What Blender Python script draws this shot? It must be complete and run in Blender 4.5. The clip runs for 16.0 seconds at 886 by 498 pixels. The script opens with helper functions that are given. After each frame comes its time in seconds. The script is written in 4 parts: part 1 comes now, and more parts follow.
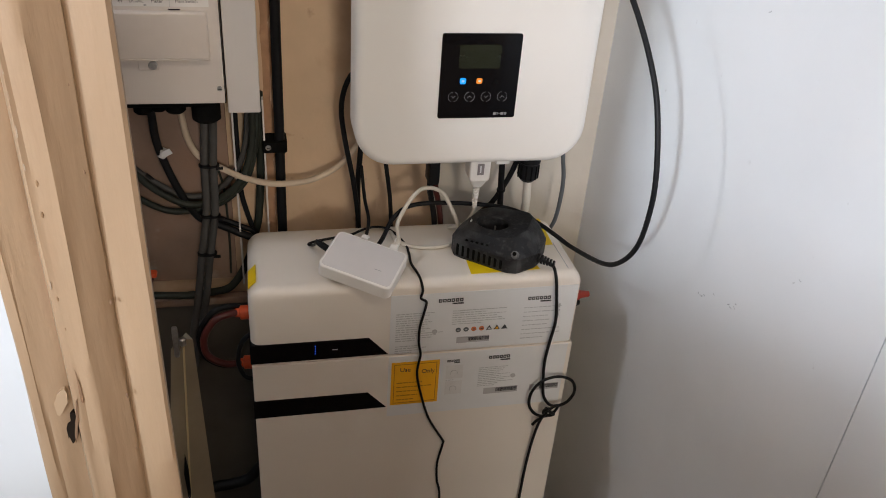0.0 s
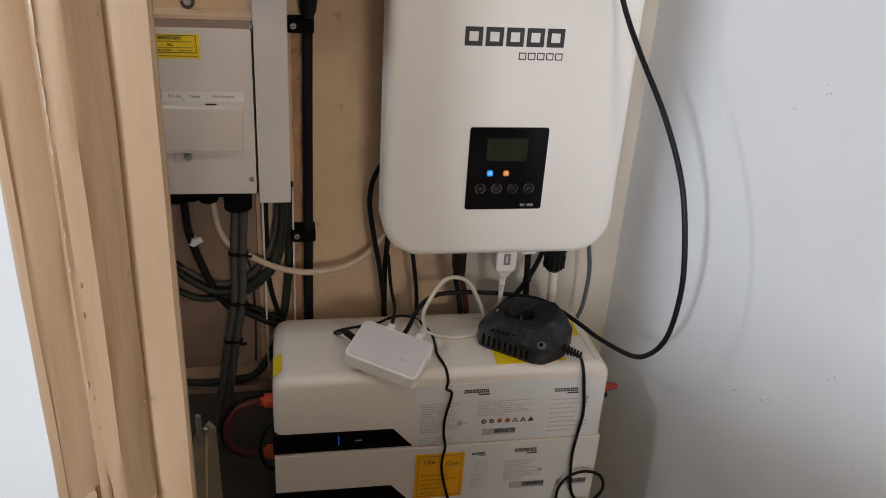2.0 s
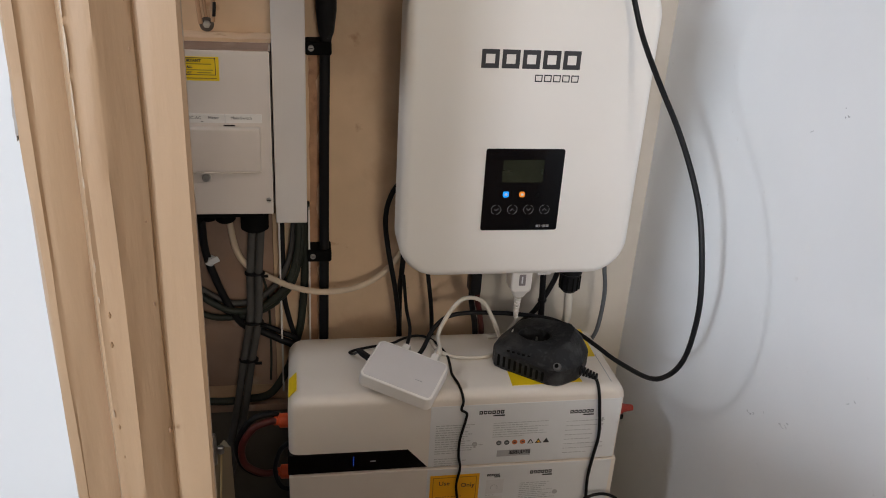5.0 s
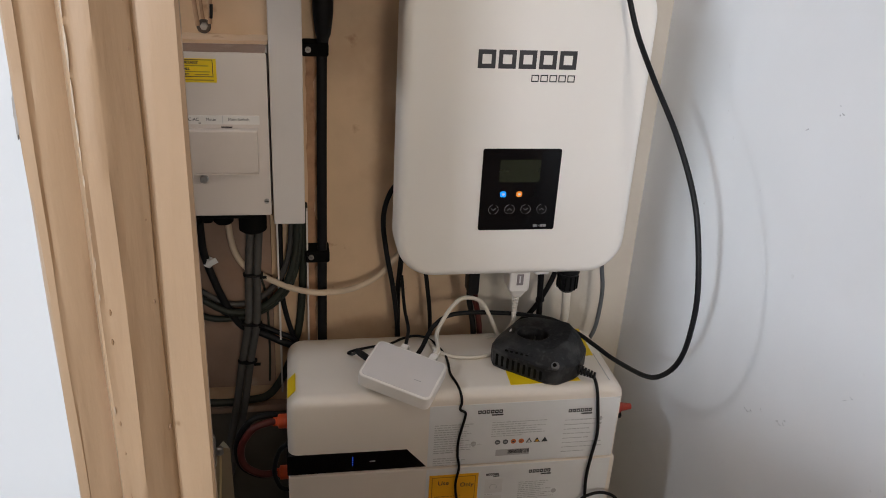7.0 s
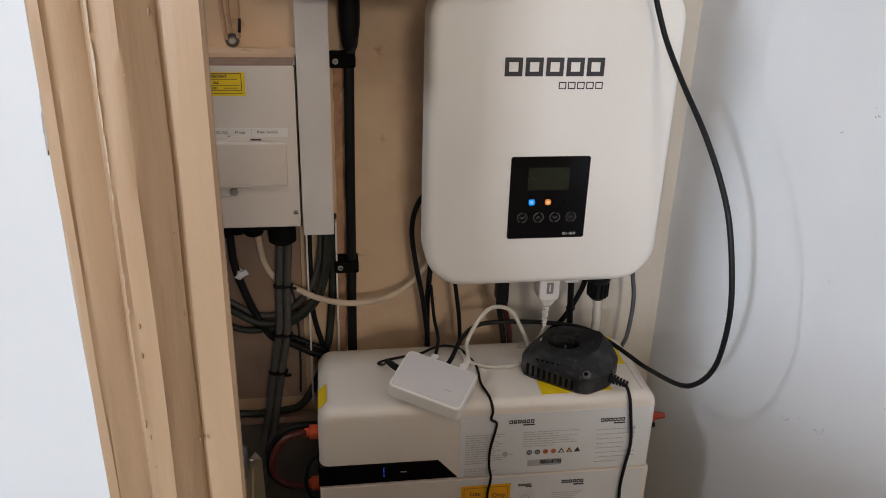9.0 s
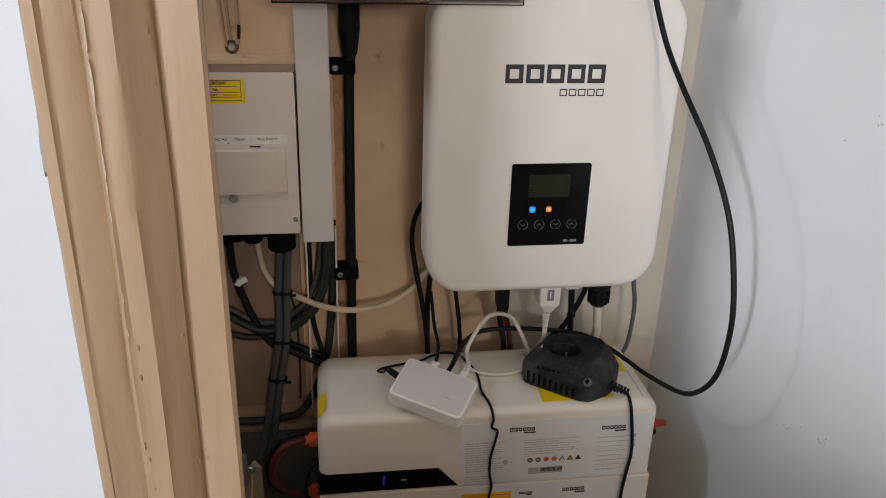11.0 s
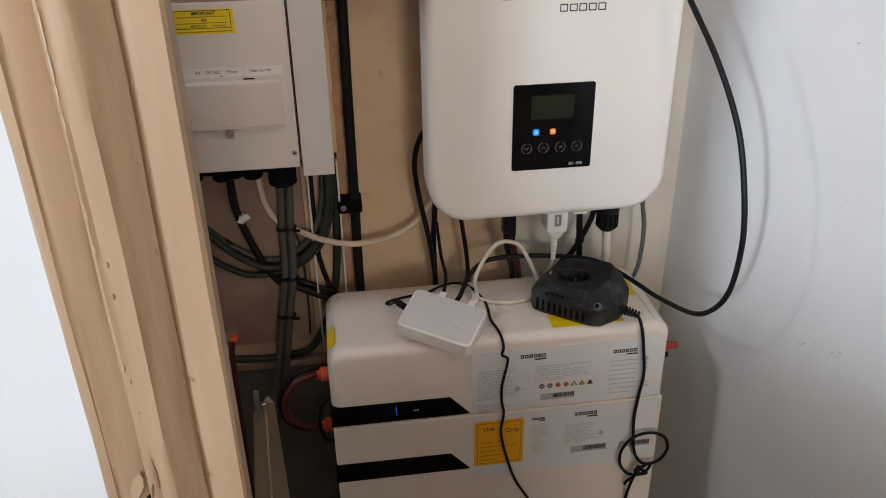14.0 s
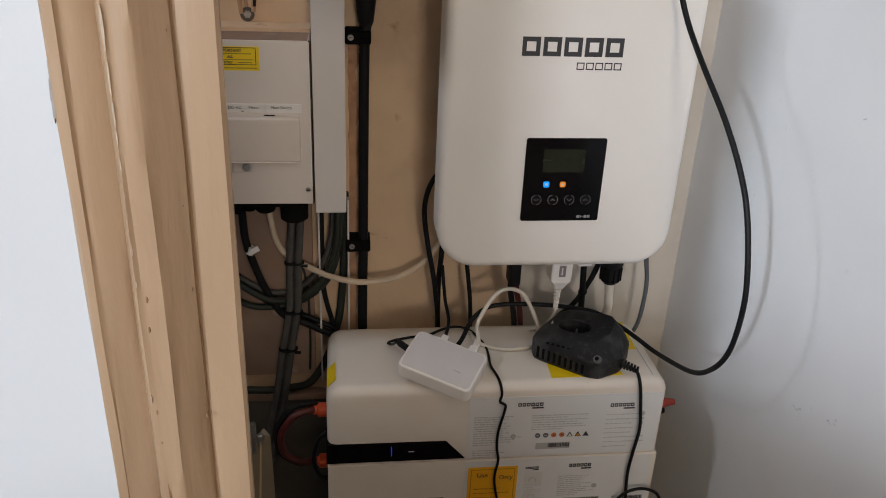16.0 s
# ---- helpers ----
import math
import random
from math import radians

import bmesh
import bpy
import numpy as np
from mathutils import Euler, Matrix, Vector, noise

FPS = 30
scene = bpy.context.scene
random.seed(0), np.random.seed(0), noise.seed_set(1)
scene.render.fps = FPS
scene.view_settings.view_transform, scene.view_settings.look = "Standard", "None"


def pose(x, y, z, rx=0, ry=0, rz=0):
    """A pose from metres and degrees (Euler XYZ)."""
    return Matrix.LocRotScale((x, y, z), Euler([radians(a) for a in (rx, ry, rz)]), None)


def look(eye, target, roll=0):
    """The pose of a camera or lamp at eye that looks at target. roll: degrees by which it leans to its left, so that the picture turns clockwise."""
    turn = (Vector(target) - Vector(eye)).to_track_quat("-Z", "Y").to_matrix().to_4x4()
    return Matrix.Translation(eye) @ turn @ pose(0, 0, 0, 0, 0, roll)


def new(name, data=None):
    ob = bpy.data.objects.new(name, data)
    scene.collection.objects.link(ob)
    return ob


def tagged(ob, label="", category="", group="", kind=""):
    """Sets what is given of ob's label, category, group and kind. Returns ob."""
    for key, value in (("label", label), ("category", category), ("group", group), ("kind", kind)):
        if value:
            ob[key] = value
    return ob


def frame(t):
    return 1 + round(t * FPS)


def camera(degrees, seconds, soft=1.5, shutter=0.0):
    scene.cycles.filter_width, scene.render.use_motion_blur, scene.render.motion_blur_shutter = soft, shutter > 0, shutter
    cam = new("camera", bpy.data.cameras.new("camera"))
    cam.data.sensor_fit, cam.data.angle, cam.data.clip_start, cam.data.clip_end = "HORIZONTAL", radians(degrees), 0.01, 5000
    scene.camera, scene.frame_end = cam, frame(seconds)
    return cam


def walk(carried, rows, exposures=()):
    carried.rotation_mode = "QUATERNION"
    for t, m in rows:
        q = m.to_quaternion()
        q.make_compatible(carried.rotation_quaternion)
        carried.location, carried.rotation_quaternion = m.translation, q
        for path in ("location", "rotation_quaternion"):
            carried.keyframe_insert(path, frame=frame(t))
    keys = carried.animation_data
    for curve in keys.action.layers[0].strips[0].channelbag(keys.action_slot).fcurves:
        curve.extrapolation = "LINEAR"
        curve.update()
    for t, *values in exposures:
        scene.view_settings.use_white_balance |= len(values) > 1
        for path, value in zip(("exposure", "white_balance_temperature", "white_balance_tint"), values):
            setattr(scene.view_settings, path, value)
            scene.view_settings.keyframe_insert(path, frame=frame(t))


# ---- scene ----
cam = camera(57.0, 16.0, soft=0.95)
PATH = [
    (0, (0.033, -0.929, 1.337), (0.448, 0.731, 0.301), 4.4),
    (0.5, (0.03, -0.928, 1.341), (0.449, 0.782, 0.392), 4.8),
    (1, (0.029, -0.925, 1.34), (0.445, 0.793, 0.404), 4.9),
    (1.5, (0.027, -0.927, 1.345), (0.432, 0.802, 0.425), 4.5),
    (2, (0.028, -0.926, 1.344), (0.396, 0.843, 0.486), 3.8),
    (2.5, (0.027, -0.923, 1.344), (0.385, 0.852, 0.495), 3.6),
    (3, (0.026, -0.924, 1.343), (0.373, 0.858, 0.505), 3.4),
    (3.5, (0.028, -0.924, 1.347), (0.367, 0.867, 0.523), 3.4),
    (4, (0.024, -0.924, 1.348), (0.361, 0.868, 0.524), 3.5),
    (6.5, (0.023, -0.926, 1.352), (0.366, 0.865, 0.532), 3.6),
    (7, (0.023, -0.928, 1.349), (0.367, 0.863, 0.53), 3.3),
    (7.5, (0.022, -0.927, 1.35), (0.36, 0.865, 0.528), 3.1),
    (8, (0.02, -0.92, 1.348), (0.352, 0.873, 0.527), 3.1),
    (8.5, (0.021, -0.921, 1.349), (0.316, 0.879, 0.53), 2.4),
    (9, (0.024, -0.925, 1.348), (0.298, 0.887, 0.546), 1.7),
    (11.5, (0.023, -0.917, 1.353), (0.3, 0.897, 0.559), 1.7),
    (12, (0.025, -0.92, 1.352), (0.302, 0.906, 0.585), 1.6),
    (12.5, (0.025, -0.919, 1.35), (0.294, 0.912, 0.591), 1.5),
    (13, (0.023, -0.912, 1.343), (0.279, 0.914, 0.569), 1.1),
    (13.5, (0.035, -0.91, 1.337), (0.285, 0.864, 0.448), -0.3),
    (14, (0.035, -0.908, 1.332), (0.274, 0.845, 0.4), -0.9),
    (14.5, (0.031, -0.913, 1.335), (0.267, 0.837, 0.396), -0.2),
    (15, (0.028, -0.914, 1.339), (0.267, 0.837, 0.402), 0.4),
    (15.5, (0.021, -0.913, 1.337), (0.263, 0.846, 0.416), 1.9),
    (16, (0.024, -0.918, 1.344), (0.269, 0.878, 0.499), 2.6),
]
walk(cam, [(t, look(eye, target, roll)) for t, eye, target, roll in PATH],
     exposures=[(0, 0.17), (0.5, 0.0), (1.2, -0.03), (2, -0.19), (3, -0.20), (6.5, -0.17), (9, -0.19), (11.5, -0.24), (12.6, -0.30), (13.1, -0.30), (13.7, -0.10), (14.6, -0.02), (15.4, -0.21), (16, -0.25)])

# ---------------------------------------------------------------- world and light
world = bpy.data.worlds.new("world")
scene.world = world
world.use_nodes = True
sky = world.node_tree.nodes.new("ShaderNodeTexSky")
sky.sky_type, sky.sun_disc = "NISHITA", False
sky.sun_elevation, sky.sun_rotation = radians(35), radians(200)
world.node_tree.links.new(sky.outputs[0], world.node_tree.nodes["Background"].inputs[0])
world.node_tree.nodes["Background"].inputs[1].default_value = 0.1


def window_lamp(name, x, y, z, aim, w, h, power, colour):
    lamp = bpy.data.lights.new(name, "AREA")
    lamp.shape, lamp.size, lamp.size_y, lamp.energy, lamp.color = "RECTANGLE", w, h, power, colour
    ob = new(name, lamp)
    ob.matrix_world = look((x, y, z), aim)
    return ob


window_lamp("unseen_window_light", -2.97, -4.35, 2.30, (0.4, 0.0, 1.0), 0.30, 0.55, 196, (0.78, 0.88, 1.0))
window_lamp("unseen_window_light", -1.95, -5.47, 2.25, (0.3, 0.0, 1.0), 0.6, 0.7, 122, (0.89, 0.91, 1.0))
# Invented fill that brightens the fuse box and the wall behind it.
window_lamp("unseen_window_light", 0.60, -5.47, 2.25, (0.1, 0.0, 0.9), 0.7, 0.6, 58, (1.0, 0.90, 0.78))
window_lamp("unseen_window_light", -0.985, 0.075, 1.88, (0.5, -0.05, 0.80), 0.13, 0.22, 4.8, (0.84, 0.90, 1.0))
# Warm fill from above, added without a known lamp there.
window_lamp("warm_fill_light", 0.20, -1.50, 2.58, (0.20, -1.499, 0.0), 0.5, 0.5, 6, (1.0, 0.80, 0.58))

# ---------------------------------------------------------------- materials


def mat(name, colour, rough=0.5, metal=0.0, vary=0.08, scale=30.0, bump=0.0, bump_scale=200.0, spots=None, spot_scale=6.0, spot_at=(0.58, 0.7), spec=0.5, stretch=(1, 1, 1), coat=0.0):
    m = bpy.data.materials.new(name)
    m.use_nodes = True
    t = m.node_tree
    b = t.nodes["Principled BSDF"]
    b.inputs["Roughness"].default_value = rough
    b.inputs["Metallic"].default_value = metal
    b.inputs["Specular IOR Level"].default_value = spec
    b.inputs["Coat Weight"].default_value = coat
    co = t.nodes.new("ShaderNodeTexCoord")
    mp = t.nodes.new("ShaderNodeMapping")
    mp.inputs["Scale"].default_value = stretch
    geo = t.nodes.new("ShaderNodeNewGeometry")
    t.links.new(geo.outputs["Position"], mp.inputs["Vector"])

    def field(sc, detail=4.0):
        n = t.nodes.new("ShaderNodeTexNoise")
        n.inputs["Scale"].default_value, n.inputs["Detail"].default_value = sc, detail
        t.links.new(mp.outputs[0], n.inputs["Vector"])
        return n

    n1 = field(scale)
    ramp = t.nodes.new("ShaderNodeValToRGB")
    lo, hi = 1 - vary, 1 + vary
    ramp.color_ramp.elements[0].color = (*[c * lo for c in colour], 1)
    ramp.color_ramp.elements[1].color = (*[min(1, c * hi) for c in colour], 1)
    ramp.color_ramp.elements[0].position, ramp.color_ramp.elements[1].position = 0.3, 0.7
    t.links.new(n1.outputs["Fac"], ramp.inputs["Fac"])
    out = ramp.outputs["Color"]
    for i, (sc, tint, frm, to) in enumerate(spots or ()):
        n2 = field(sc, 6.0)
        mr = t.nodes.new("ShaderNodeMapRange")
        mr.inputs["From Min"].default_value, mr.inputs["From Max"].default_value = frm, to
        t.links.new(n2.outputs["Fac"], mr.inputs["Value"])
        mix = t.nodes.new("ShaderNodeMix")
        mix.data_type = "RGBA"
        t.links.new(mr.outputs[0], mix.inputs["Factor"])
        t.links.new(out, mix.inputs["A"])
        mix.inputs["B"].default_value = (*tint, 1)
        out = mix.outputs["Result"]
    t.links.new(out, b.inputs["Base Color"])
    n3 = field(scale * 2.3)
    rr = t.nodes.new("ShaderNodeMapRange")
    rr.inputs["To Min"].default_value, rr.inputs["To Max"].default_value = max(0.02, rough - 0.08), min(1, rough + 0.08)
    t.links.new(n3.outputs["Fac"], rr.inputs["Value"])
    t.links.new(rr.outputs[0], b.inputs["Roughness"])
    if bump:
        n4 = field(bump_scale, 5.0)
        bp = t.nodes.new("ShaderNodeBump")
        bp.inputs["Strength"].default_value, bp.inputs["Distance"].default_value = min(1.0, bump), 0.002
        t.links.new(n4.outputs["Fac"], bp.inputs["Height"])
        t.links.new(bp.outputs[0], b.inputs["Normal"])
    return m


def glow(name, colour, strength):
    m = bpy.data.materials.new(name)
    m.use_nodes = True
    b = m.node_tree.nodes["Principled BSDF"]
    b.inputs["Base Color"].default_value = (*[c * 0.3 for c in colour], 1)
    b.inputs["Emission Color"].default_value = (*colour, 1)
    b.inputs["Emission Strength"].default_value = strength
    return m


def smoked(name, colour, alpha):
    m = bpy.data.materials.new(name)
    m.use_nodes = True
    b = m.node_tree.nodes["Principled BSDF"]
    b.inputs["Base Color"].default_value = (*colour, 1)
    b.inputs["Roughness"].default_value = 0.12
    b.inputs["Transmission Weight"].default_value = alpha
    b.inputs["IOR"].default_value = 1.05
    return m


M_WALL = mat("white_wall_paint", (0.78, 0.79, 0.80), 0.42, vary=0.03, scale=5, bump=0.25, bump_scale=28, spots=[(3.0, (0.70, 0.70, 0.70), 0.55, 0.9), (70.0, (0.66, 0.66, 0.66), 0.72, 0.80)])
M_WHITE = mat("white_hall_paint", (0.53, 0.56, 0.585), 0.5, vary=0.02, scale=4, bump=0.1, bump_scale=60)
# Unseen hall surfaces: dark tan chosen to limit and warm the bounced light.
M_HALL = mat("hall_bounce_tan", (0.34, 0.255, 0.182), 0.6, vary=0.02, scale=4, bump=0.1, bump_scale=60)
M_PLASTER = mat("old_beige_plaster", (0.66, 0.485, 0.325), 0.85, vary=0.10, scale=9, bump=0.5, bump_scale=70, spots=[(7.0, (0.48, 0.28, 0.16), 0.58, 0.82), (26.0, (0.38, 0.20, 0.12), 0.66, 0.78)])
M_LITWALL = mat("lit_cream_wall", (0.64, 0.59, 0.51), 0.6, vary=0.05, scale=12, bump=0.3, bump_scale=60)
# Pinkish plaster, lowered in tone for the shade under the fuse box.
M_BACKBOARD = mat("darkened_pinkish_plaster", (0.28, 0.192, 0.146), 0.9, vary=0.15, scale=14, bump=0.5, bump_scale=90, spots=[(9.0, (0.30, 0.18, 0.12), 0.50, 0.72), (12.0, (0.52, 0.44, 0.36), 0.58, 0.72)])
M_LOWER = mat("shaded_grey_render", (0.11, 0.098, 0.082), 0.9, vary=0.15, scale=12, bump=0.5, bump_scale=60)
M_FLOOR = mat("brown_floor", (0.10, 0.065, 0.04), 0.8, vary=0.2, scale=14, bump=0.3)
M_WOOD = mat("yellowed_gloss_paint", (0.345, 0.238, 0.148), 0.40, vary=0.12, scale=16, stretch=(1, 1, 0.15), bump=0.6, bump_scale=60, spots=[(30.0, (0.25, 0.150, 0.088), 0.58, 0.80), (5.0, (0.42, 0.305, 0.20), 0.55, 0.9), (75.0, (0.19, 0.11, 0.065), 0.68, 0.78)])
M_CHIP = mat("bare_chipped_wood", (0.014, 0.010, 0.007), 0.9, vary=0.2, scale=60, spec=0.05)
M_FLAKE = mat("paint_flake", (0.345, 0.245, 0.155), 0.4, vary=0.05)
M_CASE = mat("white_powder_coat", (0.80, 0.78, 0.74), 0.38, vary=0.02, scale=6, bump=0.06, bump_scale=900)
M_BATT = mat("white_steel_case", (0.765, 0.715, 0.65), 0.40, vary=0.025, scale=7, bump=0.05, bump_scale=800, spots=[(5.0, (0.66, 0.60, 0.53), 0.58, 0.85)])
M_PAPER = mat("label_paper", (0.71, 0.725, 0.735), 0.35, vary=0.02)
M_BLACK = mat("gloss_black_panel", (0.003, 0.003, 0.004), 0.12, vary=0.05, spec=0.25)
M_INK = mat("dark_ink", (0.03, 0.03, 0.035), 0.5, vary=0.05)
M_GREYINK = mat("grey_ink", (0.42, 0.42, 0.43), 0.6, vary=0.05)
M_PALEINK = mat("pale_print", (0.45, 0.46, 0.47), 0.5, vary=0.05)
M_LCD = mat("dark_lcd", (0.012, 0.016, 0.008), 0.25, vary=0.08)
M_CABLE = mat("black_cable", (0.007, 0.007, 0.008), 0.5, vary=0.15, scale=60, spec=0.2)
M_GREYC = mat("grey_armoured_cable", (0.055, 0.053, 0.050), 0.55, vary=0.15, scale=50)
M_GREENC = mat("dark_green_grey_cable", (0.014, 0.018, 0.012), 0.6, vary=0.2, scale=40)
M_WHITEC = mat("off_white_cable", (0.66, 0.62, 0.55), 0.5, vary=0.05)
M_FLEX = mat("dusty_beige_flex", (0.60, 0.49, 0.37), 0.6, vary=0.1, scale=25)
M_RUST = mat("dark_oiled_washer", (0.10, 0.085, 0.075), 0.35, metal=0.7, vary=0.2, scale=150)
M_SLATEC = mat("slate_cable", (0.10, 0.11, 0.12), 0.5, vary=0.1)
M_RED = mat("dark_red_cable", (0.075, 0.009, 0.007), 0.45, vary=0.1)
M_STRIP = mat("switch_name_strip", (0.74, 0.72, 0.69), 0.45, vary=0.02)
M_BUTTON = mat("dim_button_print", (0.22, 0.22, 0.23), 0.5, vary=0.05)
M_PLUG = mat("dull_red_plug", (0.30, 0.035, 0.02), 0.5, vary=0.1)
M_ORANGE = mat("orange_connector", (0.62, 0.08, 0.02), 0.45, vary=0.08)
M_CHARGER = mat("dusty_black_plastic", (0.013, 0.0135, 0.015), 0.5, vary=0.25, scale=30, bump=0.3, bump_scale=400, spots=[(22.0, (0.075, 0.075, 0.078), 0.52, 0.74), (150.0, (0.045, 0.045, 0.046), 0.55, 0.75)], spec=0.3)
M_DUST = mat("dust_greyed_plastic", (0.11, 0.11, 0.11), 0.7, vary=0.35, scale=120)
M_DARK = mat("recess_black", (0.004, 0.004, 0.004), 0.85, vary=0.1, spec=0.1)
M_YELLOW = mat("yellow_label", (0.85, 0.43, 0.015), 0.45, vary=0.05)
M_YELLOW2 = mat("lemon_sticker", (0.86, 0.62, 0.01), 0.4, vary=0.05)
M_BOX = mat("grey_white_enamel", (0.66, 0.60, 0.55), 0.4, vary=0.03, scale=8, bump=0.05, bump_scale=500)
M_FLAP = mat("ivory_flap_plastic", (0.64, 0.57, 0.51), 0.42, vary=0.03)
M_TRUNK = mat("white_trunking_plastic", (0.66, 0.63, 0.61), 0.45, vary=0.03, scale=10)
M_STEEL = mat("zinc_screw", (0.45, 0.44, 0.42), 0.35, metal=0.9, vary=0.15, scale=200)
M_ROUTER = mat("white_router_plastic", (0.82, 0.80, 0.77), 0.35, vary=0.02)
M_ROUTTOP = mat("satin_router_top", (0.66, 0.64, 0.64), 0.5, vary=0.02, bump=0.05, bump_scale=1200)
M_BOARD = mat("cream_board", (0.30, 0.25, 0.175), 0.6, vary=0.08, scale=15)
M_BOARDEDGE = mat("yellow_board_edge", (0.62, 0.50, 0.28), 0.6, vary=0.08, scale=30)
M_CREAM = mat("cream_device_face", (0.80, 0.66, 0.45), 0.5, vary=0.03)
M_GREYDEV = mat("mauve_grey_device_face", (0.28, 0.25, 0.26), 0.35, vary=0.12, scale=25)
M_SMOKE = smoked("smoked_cover", (0.74, 0.66, 0.66), 0.96)
M_GLASS = smoked("window_glass", (1.0, 1.0, 1.0), 1.0)
M_BLUE = glow("blue_indicator", (0.0, 0.30, 1.0), 1.1)
M_AMBER = glow("amber_indicator", (1.0, 0.30, 0.02), 0.65)
M_BLUED = glow("blue_status_light", (0.03, 0.12, 1.0), 0.9)

# ---------------------------------------------------------------- mesh helpers


def finish(bm, angle=0.65):
    bm.normal_update()
    for f in bm.faces:
        f.smooth = True
    for e in bm.edges:
        e.smooth = len(e.link_faces) == 2 and e.calc_face_angle(0) < angle


def part(name, bm, material, parent=None, label=""):
    finish(bm)
    me = bpy.data.meshes.new(name)
    bm.to_mesh(me)
    bm.free()
    me.materials.append(material)
    ob = new(name, me)
    if parent is not None:
        ob.parent = parent
    if label:
        ob["label"] = label
    return ob


def thing(name, label, category, group="", kind=""):
    return tagged(new(name), label, category, group, kind)


def add_box(bm, x0, x1, y0, y1, z0, z1, r=0.0, seg=2, m=None):
    made = bmesh.ops.create_cube(bm, size=1.0)["verts"]
    bmesh.ops.scale(bm, vec=(x1 - x0, y1 - y0, z1 - z0), verts=made)
    bmesh.ops.translate(bm, vec=((x0 + x1) / 2, (y0 + y1) / 2, (z0 + z1) / 2), verts=made)
    if r > 0:
        edges = list({e for v in made for e in v.link_edges})
        res = bmesh.ops.bevel(bm, geom=edges, offset=r, segments=seg, profile=0.5, affect="EDGES")
        made = list({v for f in res["faces"] for v in f.verts} | {v for v in made if v.is_valid})
    if m is not None:
        bmesh.ops.transform(bm, matrix=m, verts=made)
    return bm


def box(*a, **k):
    return add_box(bmesh.new(), *a, **k)


def outline(x0, x1, z0, z1, r, seg=8):
    pts = []
    for cx, cz, a0 in ((x1 - r, z1 - r, 0), (x0 + r, z1 - r, 90), (x0 + r, z0 + r, 180), (x1 - r, z0 + r, 270)):
        for i in range(seg + 1):
            a = radians(a0 + 90 * i / seg)
            pts.append((cx + r * math.cos(a), cz + r * math.sin(a)))
    return pts


def layered(rings):
    """A closed solid from rings of equal point count, first and last capped."""
    bm = bmesh.new()
    vs = [[bm.verts.new(p) for p in ring] for ring in rings]
    n = len(vs[0])
    for a, b in zip(vs, vs[1:]):
        for i in range(n):
            bm.faces.new((a[i], a[(i + 1) % n], b[(i + 1) % n], b[i]))
    bm.faces.new(vs[0][::-1])
    bm.faces.new(vs[-1])
    bmesh.ops.recalc_face_normals(bm, faces=bm.faces)
    return bm


def slab_y(x0, x1, z0, z1, y0, y1, r, edge=0.0, seg=8):
    """A plate facing -y with rounded corners; edge rounds its front rim."""
    rings = []
    steps = 6 if edge else 1
    for i in range(steps + 1 if edge else 1):
        a = radians(90 * i / steps) if edge else 0
        inset = edge * (1 - math.sin(a)) if edge else 0
        depth = edge * (1 - math.cos(a)) if edge else 0
        rings.append([(x, y0 + depth, z) for x, z in outline(x0 + inset, x1 - inset, z0 + inset, z1 - inset, max(0.001, r - inset), seg)])
    rings.append([(x, y1, z) for x, z in outline(x0, x1, z0, z1, r, seg)])
    return layered(rings)


def slab_z(x0, x1, y0, y1, z0, z1, r, edge=0.0, seg=8):
    """A block with rounded upright corners; edge rounds its top rim."""
    rings = [[(x, y, z0) for x, y in outline(x0, x1, y0, y1, r, seg)]]
    steps = 6
    for i in range(steps + 1):
        a = radians(90 * i / steps)
        inset, down = edge * (1 - math.cos(a)), edge * (1 - math.sin(a))
        rings.append([(x, y, z1 - down) for x, y in outline(x0 + inset, x1 - inset, y0 + inset, y1 - inset, max(0.001, r - inset), seg)])
        if not edge:
            break
    return layered(rings)


def prism(points, y0, y1):
    """A flat shape given in x, z, between two depths."""
    return layered([[(x, y0, z) for x, z in points], [(x, y1, z) for x, z in points]])


def turned(rings, m, n=20):
    """A body of revolution about z: rings of (radius, height), placed by m."""
    bm = layered([[(r * math.cos(2 * math.pi * i / n), r * math.sin(2 * math.pi * i / n), h) for i in range(n)] for r, h in rings])
    bmesh.ops.transform(bm, matrix=m, verts=bm.verts)
    return bm


FACE = pose(0, 0, 0, 90)  # turns +z to -y


def disc_at(x, y, z, r, h, n=20, rim=0.0):
    rings = [(r, 0), (r, h - rim), (r - rim, h)] if rim else [(r, 0), (r, h)]
    return turned(rings, Matrix.Translation((x, y, z)) @ FACE, n)


def curve_points(points, per=8):
    p = [Vector(q) for q in points]
    p = [p[0] * 2 - p[1], *p, p[-1] * 2 - p[-2]]
    out = []
    for i in range(1, len(p) - 2):
        for k in range(per):
            t = k / per
            out.append(0.5 * (2 * p[i] + (p[i + 1] - p[i - 1]) * t + (2 * p[i - 1] - 5 * p[i] + 4 * p[i + 1] - p[i + 2]) * t * t + (3 * p[i] - p[i - 1] - 3 * p[i + 1] + p[i + 2]) * t ** 3))
    out.append(p[-2])
    return out


